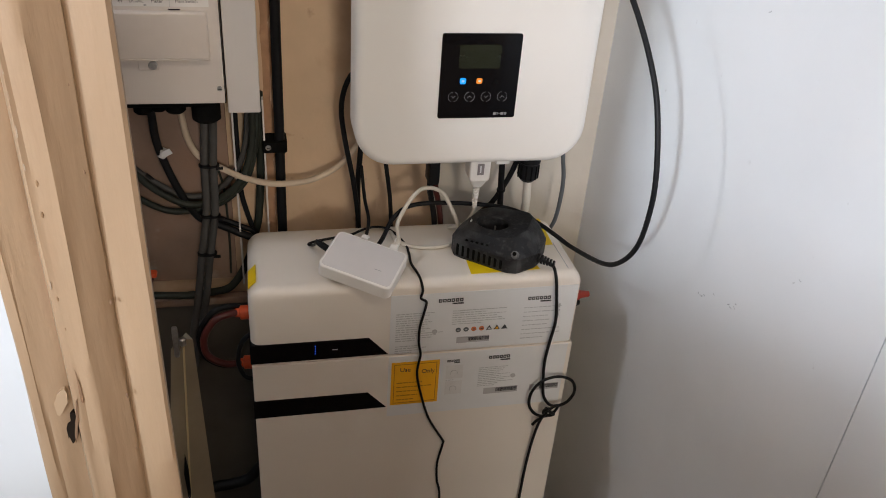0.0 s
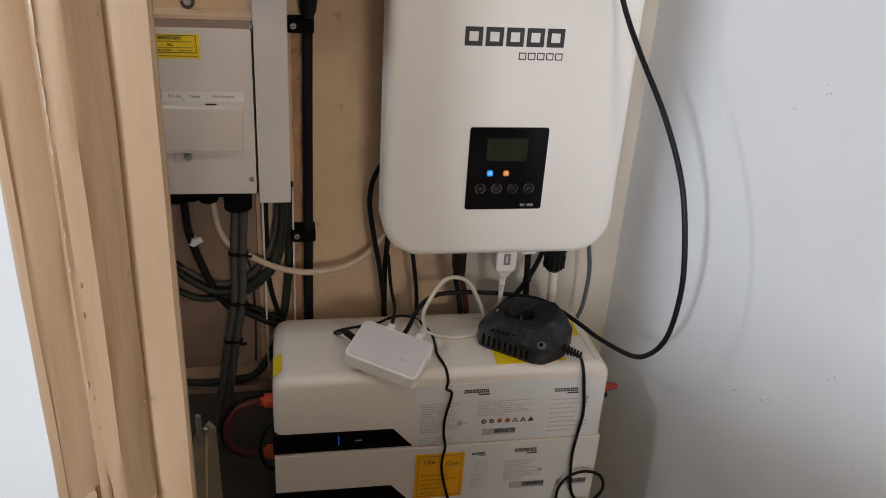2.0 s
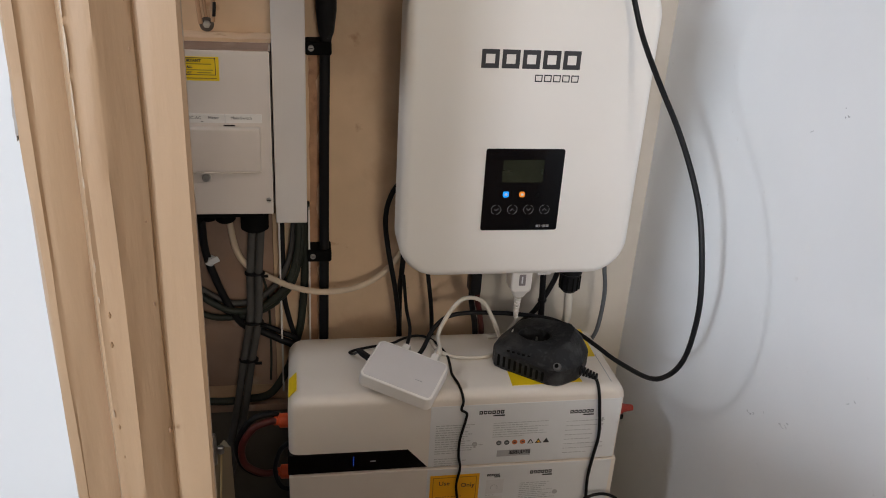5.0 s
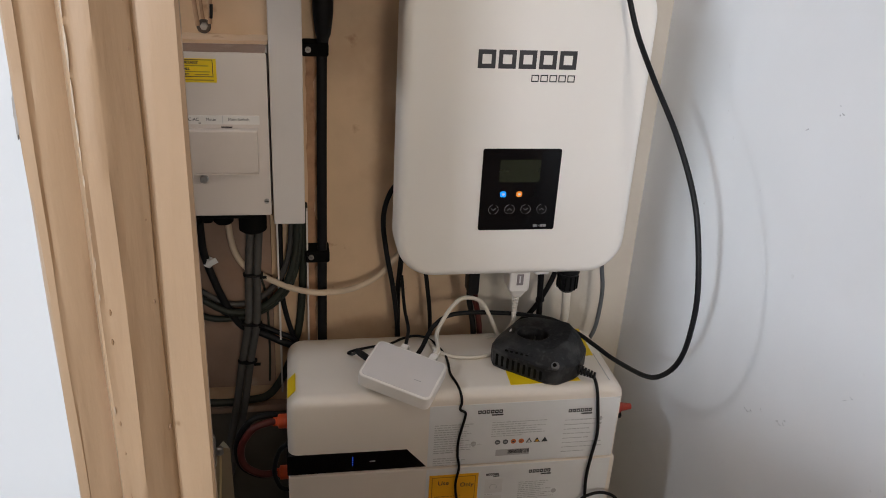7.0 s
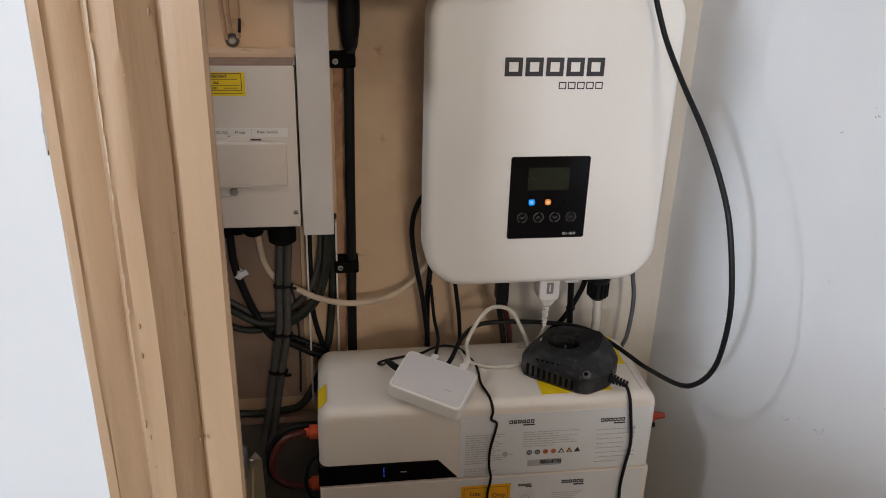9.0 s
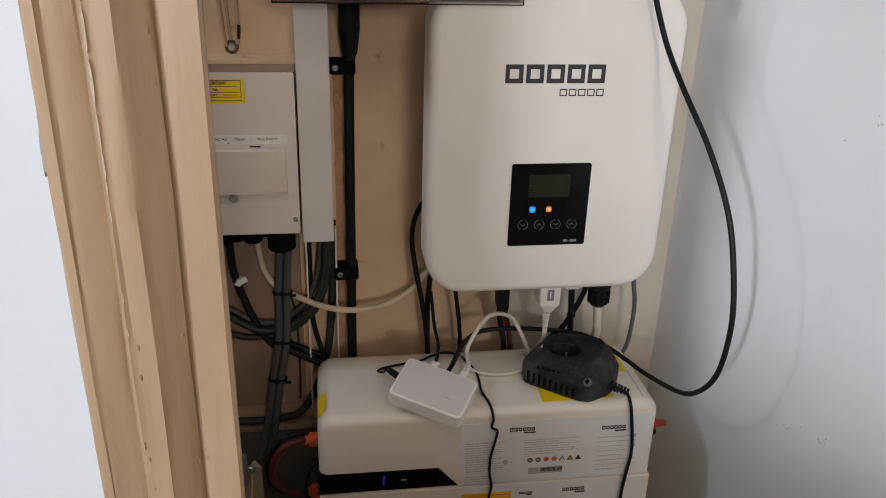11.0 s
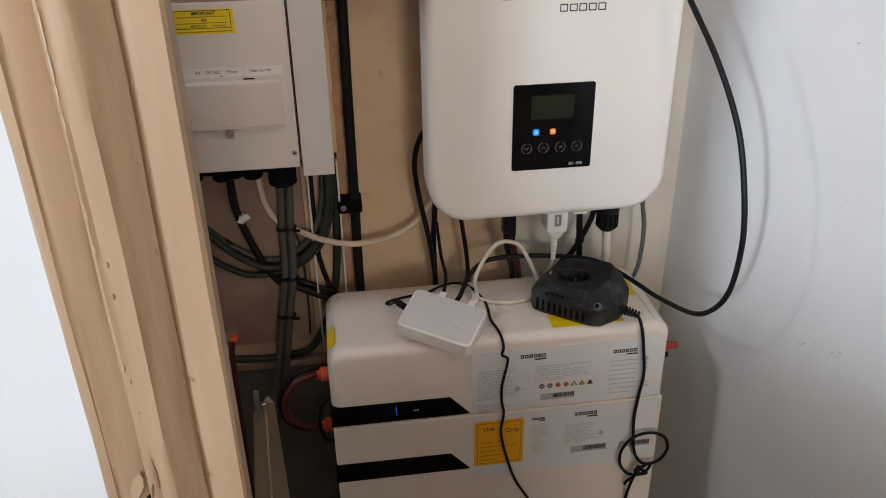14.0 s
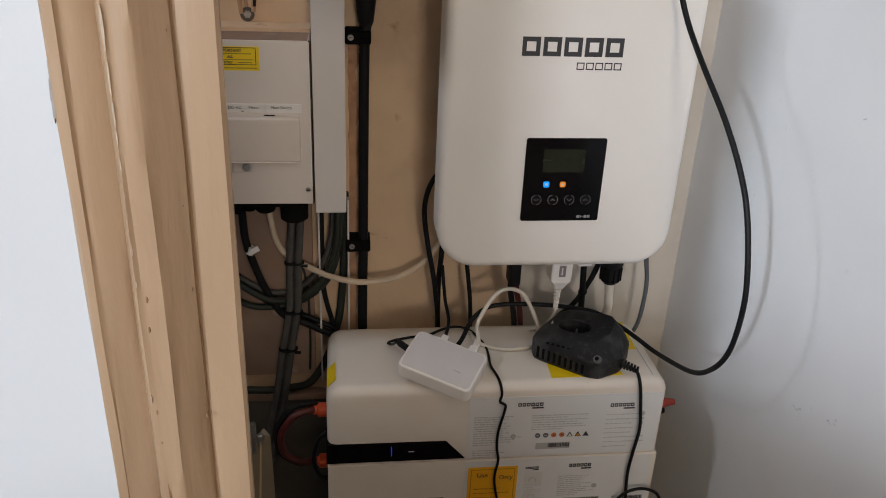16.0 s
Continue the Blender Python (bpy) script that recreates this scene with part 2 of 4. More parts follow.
def tube(points, r, per=8, n=10, bm=None):
    pts = curve_points(points, per)
    bm = bm or bmesh.new()
    up, rings = Vector((0.31, 0.2, 0.93)), []
    for i, c in enumerate(pts):
        way = (pts[min(i + 1, len(pts) - 1)] - pts[max(i - 1, 0)]).normalized()
        side = way.cross(up).normalized()
        up = side.cross(way)
        rad = r(i / (len(pts) - 1)) if callable(r) else r
        rings.append([bm.verts.new(c + rad * (math.cos(2 * math.pi * k / n) * side + math.sin(2 * math.pi * k / n) * up)) for k in range(n)])
    for a, b in zip(rings, rings[1:]):
        for k in range(n):
            bm.faces.new((a[k], a[(k + 1) % n], b[(k + 1) % n], b[k]))
    bm.faces.new(rings[0][::-1])
    bm.faces.new(rings[-1])
    return bm


def cable(name, points, r, material, label, category="cable", parent=None, per=8):
    bm = tube(points, r, per)
    bmesh.ops.recalc_face_normals(bm, faces=bm.faces)
    ob = part(name, bm, material, parent)
    return ob if parent else tagged(ob, label, category)


def lettering(name, text, size, x, y, z, material, parent, bold=0.0, squeeze=1.0):
    """Flat printed words facing -y, centred on x, z."""
    cu = bpy.data.curves.new(name, "FONT")
    cu.body, cu.size, cu.align_x, cu.align_y, cu.offset, cu.extrude = text, size, "CENTER", "CENTER", bold, 0.00015
    tmp = bpy.data.objects.new(name, cu)
    scene.collection.objects.link(tmp)
    bpy.context.view_layer.update()
    me = bpy.data.meshes.new_from_object(tmp.evaluated_get(bpy.context.evaluated_depsgraph_get()))
    bpy.data.objects.remove(tmp)
    me.transform(pose(x, y, z, 90) @ Matrix.Diagonal((squeeze, 1, 1, 1)))
    me.materials.clear()
    me.materials.append(material)
    ob = new(name, me)
    ob.parent = parent
    return ob


def bars(rows, y, t=0.0005):
    """Flat printed bars: rows of x0, x1, z0, z1."""
    bm = bmesh.new()
    for x0, x1, z0, z1 in rows:
        add_box(bm, x0, x1, y - t, y, z0, z1)
    return bm


def text_rows(x0, x1, z_top, rows, pitch, h, rng, fill=0.85):
    out = []
    for i in range(rows):
        z, x = z_top - i * pitch, x0
        end = x0 + (x1 - x0) * rng.uniform(0.55, 1.0) * (1 if i < rows - 1 else 0.6)
        while x < end:
            w = rng.uniform(0.002, 0.009)
            hh = h * rng.uniform(0.55, 0.75)
            out.append((x, min(x + w, end), z - hh, z))
            x += w + rng.uniform(0.0008, 0.0016)
    return out


# ---------------------------------------------------------------- the setting
def structure(name, bm, material, label, category="wall"):
    return tagged(part(name, bm, material), label, category, kind="structure")


WALL = 0.23      # face of the back wall
RIGHT = 0.565    # face of the right wall

structure("floor", box(-3.2, 2.2, -5.7, 0.5, -0.1, 0), M_FLOOR, "brown dusty floor of the cupboard and hall", "floor")
structure("ceiling", box(-3.2, 2.2, -5.7, 0.5, 2.7, 2.8), M_HALL, "plain unseen tan ceiling over cupboard and hall, toned for its bounce", "ceiling")
structure("wall_back", box(-1.12, 0.80, WALL, WALL + 0.12, 0, 2.7), M_PLASTER, "stained old beige plaster wall behind the equipment")
# Paler sheet over the wall: the stronger light near the corner, as colour.
structure("wall_back_band", box(0.30, RIGHT + 0.02, WALL - 0.003, WALL + 0.05, 0, 2.7), M_LITWALL, "paler right part of the back wall, stronger light in its colour")


def face_x(y, z, amp=0.004, y0=-0.447, y1=0.23):
    """Where the swelling face of the right wall lies."""
    d = amp * (noise.noise(Vector((y * 2.2, z * 1.6, 3.1))) + 0.35 * noise.noise(Vector((y * 7, z * 5, 8.0))))
    return RIGHT + d * max(0, min(1.0, 8 * (y1 - y), 8 * (y - y0) + 0.2))


def lumpy_wall(y0, y1, z0, z1, ny, nz, amp):
    """The hand-trowelled right wall: a thick slab whose face swells a little."""
    bm = bmesh.new()
    grid = []
    for j in range(nz + 1):
        row = []
        for i in range(ny + 1):
            y, z = y0 + (y1 - y0) * i / ny, z0 + (z1 - z0) * j / nz
            row.append(bm.verts.new((face_x(y, z, amp, y0, y1), y, z)))
        grid.append(row)
    for j in range(nz):
        for i in range(ny):
            bm.faces.new((grid[j][i], grid[j + 1][i], grid[j + 1][i + 1], grid[j][i + 1]))
    res = bmesh.ops.extrude_face_region(bm, geom=bm.faces[:])
    bmesh.ops.translate(bm, vec=(0.12, 0, 0), verts=[v for v in res["geom"] if isinstance(v, bmesh.types.BMVert)])
    bmesh.ops.recalc_face_normals(bm, faces=bm.faces)
    return bm


wall_right = structure("wall_right", lumpy_wall(-0.447, WALL, 0, 2.7, 44, 90, 0.004), M_WALL, "white painted wall with uneven trowelled plaster")
structure("trim", box(RIGHT - 0.001, RIGHT + 0.12, -0.53, -0.4485, 0, 2.05, r=0.0006, seg=1), M_WALL, "white painted door lining on the far side", "door lining")

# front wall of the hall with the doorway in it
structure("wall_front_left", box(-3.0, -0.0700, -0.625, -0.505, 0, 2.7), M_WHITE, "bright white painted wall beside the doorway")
structure("wall_front_right", box(RIGHT + 0.12, 2.0, -0.63, -0.53, 0, 2.7), M_HALL, "unseen tan hall wall beyond the doorway, toned for its bounce")
structure("wall_front_top", box(-0.075, RIGHT + 0.12, -0.63, -0.53, 2.05, 2.7), M_HALL, "unseen tan wall over the doorway, toned for its bounce")
structure("wall_hall_east", box(2.0, 2.12, -5.5, -0.53, 0, 2.7), M_HALL, "plain unseen tan hall wall, toned for its bounce")


def pierced(p0, p1, openings, near, far, along, z1=2.7):
    """A wall from p0 to p1 with openings (a0, a1, low, high); along says which way it runs."""
    bm = bmesh.new()

    def block(p, q, r, t):
        if along == "x":
            add_box(bm, p, q, near, far, r, t)
        else:
            add_box(bm, near, far, p, q, r, t)

    at = p0
    for a0, a1, low, high in sorted(openings):
        block(at, a0, 0, z1)
        block(a0, a1, 0, low)
        block(a0, a1, high, z1)
        at = a1
    block(at, p1, 0, z1)
    return bm


def window(number, opening, near, along, label):
    """A framed pane in an opening; near is where the frame starts across the wall."""
    a0, a1, low, high = opening
    win = thing(f"window_{number}", label, "window", kind="structure")
    bm, w = bmesh.new(), 0.04
    for p, q, r, t in ((a0, a0 + w, low, high), (a1 - w, a1, low, high), (a0 + w, a1 - w, low, low + w), (a0 + w, a1 - w, high - w, high)):
        if along == "x":
            add_box(bm, p, q, near, near + 0.06, r, t)
        else:
            add_box(bm, near, near + 0.06, p, q, r, t)
    part("window_frame", bm, M_CASE, win)
    if along == "x":
        pane = box(a0 + w, a1 - w, near + 0.028, near + 0.034, low + w, high - w)
    else:
        pane = box(near + 0.028, near + 0.034, a0 + w, a1 - w, low + w, high - w)
    part("pane", pane, M_GLASS, win).visible_shadow = False


WEST = (-4.70, -4.00, 1.70, 2.65)
SOUTH = [(-2.52, -1.38, 1.70, 2.65), (0.15, 1.05, 1.80, 2.65)]
SIDE = (-0.03, 0.18, 1.72, 2.04)
structure("wall_left", pierced(-0.505, WALL, [SIDE], -1.12, -1.0, "y"), M_PLASTER, "unpainted beige plaster side wall with a small window")
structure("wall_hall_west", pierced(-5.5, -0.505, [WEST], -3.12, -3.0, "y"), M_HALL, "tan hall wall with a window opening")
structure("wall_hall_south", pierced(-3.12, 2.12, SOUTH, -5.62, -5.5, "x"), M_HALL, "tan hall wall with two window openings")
window(1, WEST, -3.09, "y", "unseen white framed hall window letting in daylight")
window(2, SOUTH[0], -5.59, "x", "unseen white framed hall window letting in daylight")
# Window 3 is made up to house the warm fill from the right.
window(3, SOUTH[1], -5.59, "x", "unseen white framed hall window letting in daylight")
window(4, SIDE, -1.09, "y", "small high window of the cupboard")
# Invented fixture for the warm fill light, out of view.
lamp_body = thing("fill_lamp_fixture", "flat white lamp body added out of view to carry the warm fill", "ceiling lamp")
part("base", turned([(0.30, 0), (0.32, 0.02), (0.32, 0.07), (0.28, 0.095)], Matrix.Translation((0.20, -1.50, 2.60)), 32), M_CASE, lamp_body)

# Added out of view: cuts the window light off the lower battery and wall.
low = box(-3.0, -0.20, -1.42, -1.30, 0, 1.22, r=0.004)
add_box(low, -0.198, 0.40, -1.42, -1.30, 0, 1.055, r=0.004)
structure("hall_light_blocker", low, M_HALL, "unseen stepped half-height block added to shade the lower cupboard")

# doorway: moulded architrave and lining, one profile swept upright


def moulding(profile, z0, z1, steps, wobble):
    rings = []
    for j in range(steps + 1):
        z = z0 + (z1 - z0) * j / steps
        rings.append([(x + wobble * noise.noise(Vector((z * 14, i * 3.7, 1))), y + wobble * noise.noise(Vector((z * 17, i * 2.9, 7))), z) for i, (x, y) in enumerate(profile)])
    return layered(rings)


door_frame = thing("door_1", "yellowed gloss-painted moulded wooden door frame, chipped", "door frame", kind="structure")
ARCH = [(-0.0715, -0.622), (-0.0718, -0.6345), (-0.0712, -0.6366), (-0.0698, -0.6375), (-0.0670, -0.6374), (-0.0661, -0.6366), (-0.0652, -0.6358), (-0.0640, -0.6357), (-0.0600, -0.6342), (-0.0565, -0.6326), (-0.0554, -0.6318),
        (-0.0545, -0.6340), (-0.0535, -0.6385), (-0.0524, -0.6406), (-0.0513, -0.6411), (-0.0502, -0.6407), (-0.0485, -0.6404), (-0.0455, -0.6406), (-0.0429, -0.6405), (-0.0422, -0.6397), (-0.0400, -0.6376), (-0.0365, -0.6343), (-0.0335, -0.6314), (-0.0323, -0.6300), (-0.0320, -0.6220)]
part("architrave", moulding(ARCH, 0.0, 2.1, 260, 0.0007), M_WOOD, door_frame, "moulded architrave with thick old paint")
LINING = [(-0.0710, -0.6215), (-0.0335, -0.6272), (-0.0316, -0.6280), (-0.0270, -0.6282), (-0.0180, -0.6280), (-0.0164, -0.6265), (-0.0174, -0.618), (-0.0220, -0.600), (-0.0365, -0.5015), (-0.0375, -0.5015), (-0.0710, -0.5015)]
part("lining", moulding(LINING, 0.0, 2.05, 420, 0.0005), M_WOOD, door_frame, "flat painted door lining")
KNOT = mat("brown_paint_dent", (0.20, 0.12, 0.07), 0.5, vary=0.2, scale=90)
# chipped spot low on the frame: a gouge, a dark splinter and a lifted flake
drop_rng = random.Random(4)


def blot(cx, cz, rx, rz, lean, ragged, n=18):
    """A ragged oval in x, z, leaning sideways with height."""
    pts = []
    for a in range(n):
        th, k = 2 * math.pi * a / n, drop_rng.uniform(1 - ragged, 1 + ragged)
        pts.append((cx + rx * k * math.cos(th) + lean * rz * math.sin(th), cz + rz * k * math.sin(th)))
    return pts


# The gouge lies flush; its brown is deepened for the groove's shadow.
part("gouge", prism(blot(-0.0500, 1.1015, 0.0013, 0.0140, -0.06, 0.10), -0.6406, -0.6385), mat("shadowed_brown_gouge", (0.19, 0.108, 0.058), 0.9, vary=0.25, scale=120), door_frame, "worn brown gouge with its shadow in the colour")
part("splinter", prism(blot(-0.0572, 1.0690, 0.0022, 0.0075, 0.24, 0.35), -0.6342, -0.6310), M_CHIP, door_frame, "dark splintered hole")
part("crack", prism(blot(-0.0528, 1.0790, 0.0006, 0.0120, 0.16, 0.3), -0.6414, -0.6340), KNOT, door_frame, "brown crack in the paint")
part("paint_flake", prism(blot(-0.0593, 1.0850, 0.0026, 0.0072, 0.30, 0.10), -0.6352, -0.6330), M_FLAKE, door_frame, "lifted pale flake of paint")
M_CHALK = mat("white_undercoat", (0.42, 0.345, 0.265), 0.7, vary=0.15, scale=200)
for k in range(9):
    z = 0.95 + 0.42 * k / 9 + drop_rng.uniform(-0.016, 0.016)
    cx, cy = -0.0330 + drop_rng.uniform(-0.0012, 0.0006), -0.6316
    s = drop_rng.uniform(0.0003, 0.0007)
    part("paint_bump", turned([(s * 0.3, -s * 2.6), (s, -s * 0.8), (s * 0.9, s * 0.7), (s * 0.3, s * 2.4)], Matrix.Translation((cx, cy, z)), 8), KNOT, door_frame)
for z, run, w in ((1.326, 0.018, 0.0005), (1.310, 0.018, 0.0007), (1.293, 0.020, 0.0008), (1.277, 0.016, 0.0006), (1.265, 0.012, 0.0008), (1.257, 0.007, 0.0005), (1.247, 0.006, 0.0005), (1.236, 0.003, 0.0004), (1.228, 0.006, 0.0003), (1.215, 0.007, 0.0005), (1.201, 0.004, 0.0004), (1.150, 0.005, 0.0004)):
    pts = [(-0.0512 + 0.6 * w * math.cos(a * 0.524) * drop_rng.uniform(0.6, 1.0), z + run * 0.4 * math.sin(a * 0.524) * drop_rng.uniform(0.9, 1.0)) for a in range(12)]
    part("paint_chip", prism(pts, -0.6415, -0.6395), M_CHALK, door_frame, "white undercoat showing through")
M_STAIN = mat("brown_handling_stain", (0.25, 0.155, 0.082), 0.5, vary=0.2, scale=80)
part("grey_scuff", prism(blot(-0.0714, 1.272, 0.0006, 0.0085, 0.05, 0.4), -0.6368, -0.6350), mat("grey_rub_mark", (0.33, 0.31, 0.29), 0.7, vary=0.2, scale=150), door_frame, "grey rub mark on the outer edge")
for x, z in ((-0.0485, 1.194), (-0.0490, 1.181), (-0.0500, 1.143), (-0.0495, 1.128)):
    s = drop_rng.uniform(0.0004, 0.0007)
    part("paint_dent", turned([(s * 0.5, -s * 2.0), (s, 0), (s * 0.5, s * 2.0)], Matrix.Translation((x, -0.6404, z)), 8), M_STAIN, door_frame)

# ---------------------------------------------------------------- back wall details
structure("backboard", box(-0.44, -0.0205, 0.217, WALL, 0.588, 1.137, r=0.002), M_BACKBOARD, "rough pinkish plaster board, darkened for the shade behind the cables", "board")
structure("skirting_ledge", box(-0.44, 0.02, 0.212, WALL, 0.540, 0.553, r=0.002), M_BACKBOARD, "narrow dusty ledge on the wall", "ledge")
# Grey sheet made darker so its colour carries the shade beside the battery.
structure("wall_plinth", box(-0.44, 0.30, 0.222, WALL, 0.0, 0.5395), M_LOWER, "grey lower wall behind the battery, the gap's shade in its colour", "wall")
lump_rng = random.Random(3)
edge_line = [(-0.40 + 0.0165 * k, 1.1462 + lump_rng.uniform(-0.0012, 0.0012)) for k in range(24)]
structure("wall_lump", prism([(-0.40, 1.1418)] + edge_line + [(-0.0140, 1.1462), (-0.0140, 1.1418)], 0.184, WALL), M_PLASTER, "thick old plaster edge resting over the fuse box", "plaster")

def local_part(name, bm, material, parent, m, label=""):
    bmesh.ops.transform(bm, matrix=m, verts=bm.verts)
    return part(name, bm, material, parent, label)



scar_rng = random.Random(21)
left, right = [], []
for k in range(34):
    z = 0.60 + 0.53 * k / 33
    left.append((0.0350 + scar_rng.uniform(-0.001, 0.001), z))
    right.append((0.0480 + scar_rng.uniform(-0.004, 0.004) + 0.010 * (abs(z - 0.83) < 0.03), z))
structure("plaster_scar", prism(left + right[::-1], 0.2275, WALL + 0.001), mat("bare_orange_plaster", (0.46, 0.27, 0.16), 0.9, vary=0.2, scale=35, bump=0.6, bump_scale=90, spots=[(40.0, (0.30, 0.15, 0.09), 0.55, 0.7)]), "ragged strip of bare orange plaster along the conduit", "plaster")


# ---------------------------------------------------------------- battery stack
BW, BD, BT, SEAM = 0.482, 0.172, 0.705, 0.5775
battery = thing("battery_stack", "white floor-standing storage battery of two stacked modules with black stripes", "battery")


def module(z0, z1, top_r, edge, back):
    """A case drawn from front to back: rounded upper corners, a small rim round its front."""
    rings = []
    for i in range(6):
        a = radians(90 * i / 5)
        inset, depth = edge * (1 - math.sin(a)), edge * (1 - math.cos(a))
        ring = [(inset, z0 + 0.0005), (BW - inset, z0 + 0.0005)]
        for cx, a0 in ((BW - top_r, 0), (top_r, 90)):
            for k in range(9):
                b = radians(a0 + 90 * k / 8)
                ring.append((cx + (top_r - inset) * math.cos(b), z1 - top_r + (top_r - inset) * math.sin(b)))
        rings.append([(x, depth, z) for x, z in ring])
    whole = rings[-1]
    for i in range(7):
        a = radians(90 * i / 6)
        drop, depth = back * (1 - math.cos(a)), back * (1 - math.sin(a))
        rings.append([(x, BD - depth, z - drop * (z > z0 + 0.05)) for x, y, z in whole])
    return layered(rings)


lower = part("lower_module", module(0.0, SEAM - 0.001, 0.003, 0.0025, 0.003), M_BATT, battery)
upper = part("upper_module", module(SEAM + 0.001, BT, 0.024, 0.014, 0.020), M_BATT, battery, "upper control module with soft rounded top")
for zt, zb, par in ((0.6145, 0.5820, upper), (0.5115, 0.4790, lower)):
    part("stripe", prism([(-0.0012, zt), (0.166, zt - 0.001), (0.194, zb), (-0.0012, zb)], -0.0015, 0.010), M_BLACK, par, "gloss black slanted stripe")
part("stripe_side", box(-0.0014, 0.004, 0.0, 0.05, 0.5820, 0.6145), M_BLACK, upper)
part("stripe_side", box(-0.0014, 0.004, 0.0, 0.05, 0.4790, 0.5115), M_BLACK, lower)
for k in range(4):
    part("status_light", box(0.0885, 0.0898, -0.0020, -0.0012, 0.5925 + 0.0042 * k, 0.5943 + 0.0042 * k), M_BLUED, upper, "small blue status light")
part("status_print", bars([(0.113, 0.121, 0.5975, 0.5985)], -0.0015), M_GREYINK, upper)
rng = random.Random(11)
label_a = part("label", box(0.196, 0.4745, -0.0006, 0.002, SEAM + 0.003, 0.684), M_PAPER, upper, "large white printed rating label")
label_b = part("label", box(0.196, 0.4745, -0.0006, 0.002, 0.459, SEAM - 0.003), M_PAPER, lower, "large white printed rating label")


def hollow(bm, x0, x1, z0, z1, w, h, y0, y1):
    """A plain hollow block: w is the stroke of its sides, h of its top and bottom."""
    for a in ((x0, x1, z1 - h, z1), (x0, x1, z0, z0 + h), (x0, x0 + w, z0 + h, z1 - h), (x1 - w, x1, z0 + h, z1 - h)):
        add_box(bm, a[0], a[1], y0, y1, a[2], a[3])


def wordmark(x, z, w, h, par):
    """Plain hollow blocks and a fine bar in place of the maker's mark."""
    bm = bmesh.new()
    step = w / 6
    for k in range(6):
        a = x + k * step
        hollow(bm, a, a + step * 0.80, z, z + h, step * 0.2, h * 0.26, -0.0013, -0.0006)
    add_box(bm, x + w * 0.55, x + w, -0.0013, -0.0006, z - h * 0.75, z - h * 0.4)
    part("maker_mark", bm, M_INK, par)


wordmark(0.265, 0.668, 0.037, 0.0055, upper)
wordmark(0.399, 0.662, 0.036, 0.0055, upper)
wordmark(0.350, 0.557, 0.034, 0.0055, lower)
wordmark(0.285, 0.557, 0.020, 0.0035, lower)
part("small_print", bars(text_rows(0.204, 0.278, 0.652, 13, 0.0040, 0.0017, rng), -0.0008), M_PALEINK, upper)
part("small_print", bars(text_rows(0.287, 0.378, 0.652, 7, 0.0040, 0.0015, rng), -0.0008), M_PALEINK, upper)
part("small_print", bars(text_rows(0.395, 0.462, 0.649, 8, 0.0080, 0.0016, rng), -0.0008), M_PALEINK, upper)
part("small_print", bars(text_rows(0.204, 0.272, 0.594, 4, 0.0040, 0.0015, rng), -0.0008), M_PALEINK, upper)
part("small_print", bars(text_rows(0.336, 0.392, 0.541, 11, 0.0036, 0.0014, rng), -0.0008), M_PALEINK, lower)
part("small_print", bars(text_rows(0.285, 0.310, 0.5220, 1, 0.0090, 0.0012, rng), -0.0008), M_PALEINK, lower)
M_SIGN = mat("orange_sign_print", (0.55, 0.16, 0.05), 0.5, vary=0.1)
for k in range(10):
    x = 0.262 + 0.0118 * k
    if k in (1, 2):
        continue
    if k in (0, 3, 4, 5, 6):
        part("safety_symbol", turned([(0.0040, 0), (0.0040, 0.0006)], Matrix.Translation((x, -0.0006, 0.6165)) @ FACE, 16), M_SIGN if k in (5, 6) else M_SLATEC if k else M_GREYINK, upper)
        part("symbol_mark", box(x - 0.0018, x + 0.0018, -0.0015, -0.0012, 0.6158, 0.6172), M_INK if k in (5, 6) else M_PALEINK, upper)
    else:
        part("safety_symbol", prism([(x - 0.0046, 0.6130), (x + 0.0046, 0.6130), (x, 0.6210)], -0.0012, -0.0006), M_INK, upper)
        if k < 9:
            part("symbol_mark", prism([(x - 0.0026, 0.6141), (x + 0.0026, 0.6141), (x, 0.6186)], -0.0015, -0.00125), M_YELLOW if k == 8 else M_PAPER, upper)

def barcode(x0, x1, z0, z1, par):
    part("barcode_field", box(x0, x1, -0.0009, -0.0006, z0, z1), M_GREYINK, par)
    bm, x, r = bmesh.new(), x0 + (x1 - x0) * 0.36, random.Random(int(x0 * 1e4))
    while x < x1 - 0.001:
        w = r.uniform(0.0004, 0.0013)
        add_box(bm, x, min(x + w, x1), -0.0013, -0.0009, z0 + (z1 - z0) * 0.3, z1 - 0.001)
        x += w + r.uniform(0.0003, 0.0009)
    part("barcode", bm, M_INK, par)


part("edge_print", bars([(0.4480, 0.4510, 0.630, 0.635), (0.4480, 0.4510, 0.638, 0.642), (0.4480, 0.4510, 0.645, 0.652)], -0.0008), M_GREYINK, upper)
barcode(0.296, 0.346, 0.592, 0.603, upper)
barcode(0.347, 0.402, 0.487, 0.499, lower)
barcode(0.422, 0.470, 0.486, 0.498, lower)
for z in (0.5240, 0.4930):
    part("diagram_field", box(0.2845, 0.3110, -0.0008, -0.0006, z, z + 0.0260), mat("pale_grey_print", (0.66, 0.66, 0.66), 0.5), lower)
    arc = bmesh.new()
    for a in range(11):
        th = radians(200 - 22 * a)
        add_box(arc, -0.0010, 0.0010, -0.0002, 0.0002, -0.0003, 0.0003, m=Matrix.Translation((0.297 + 0.0052 * math.cos(th), -0.0010, z + 0.011 + 0.0052 * math.sin(th))) @ pose(0, 0, 0, 0, 90 - math.degrees(th), 0))
    part("diagram_arc", arc, M_GREYINK, lower)
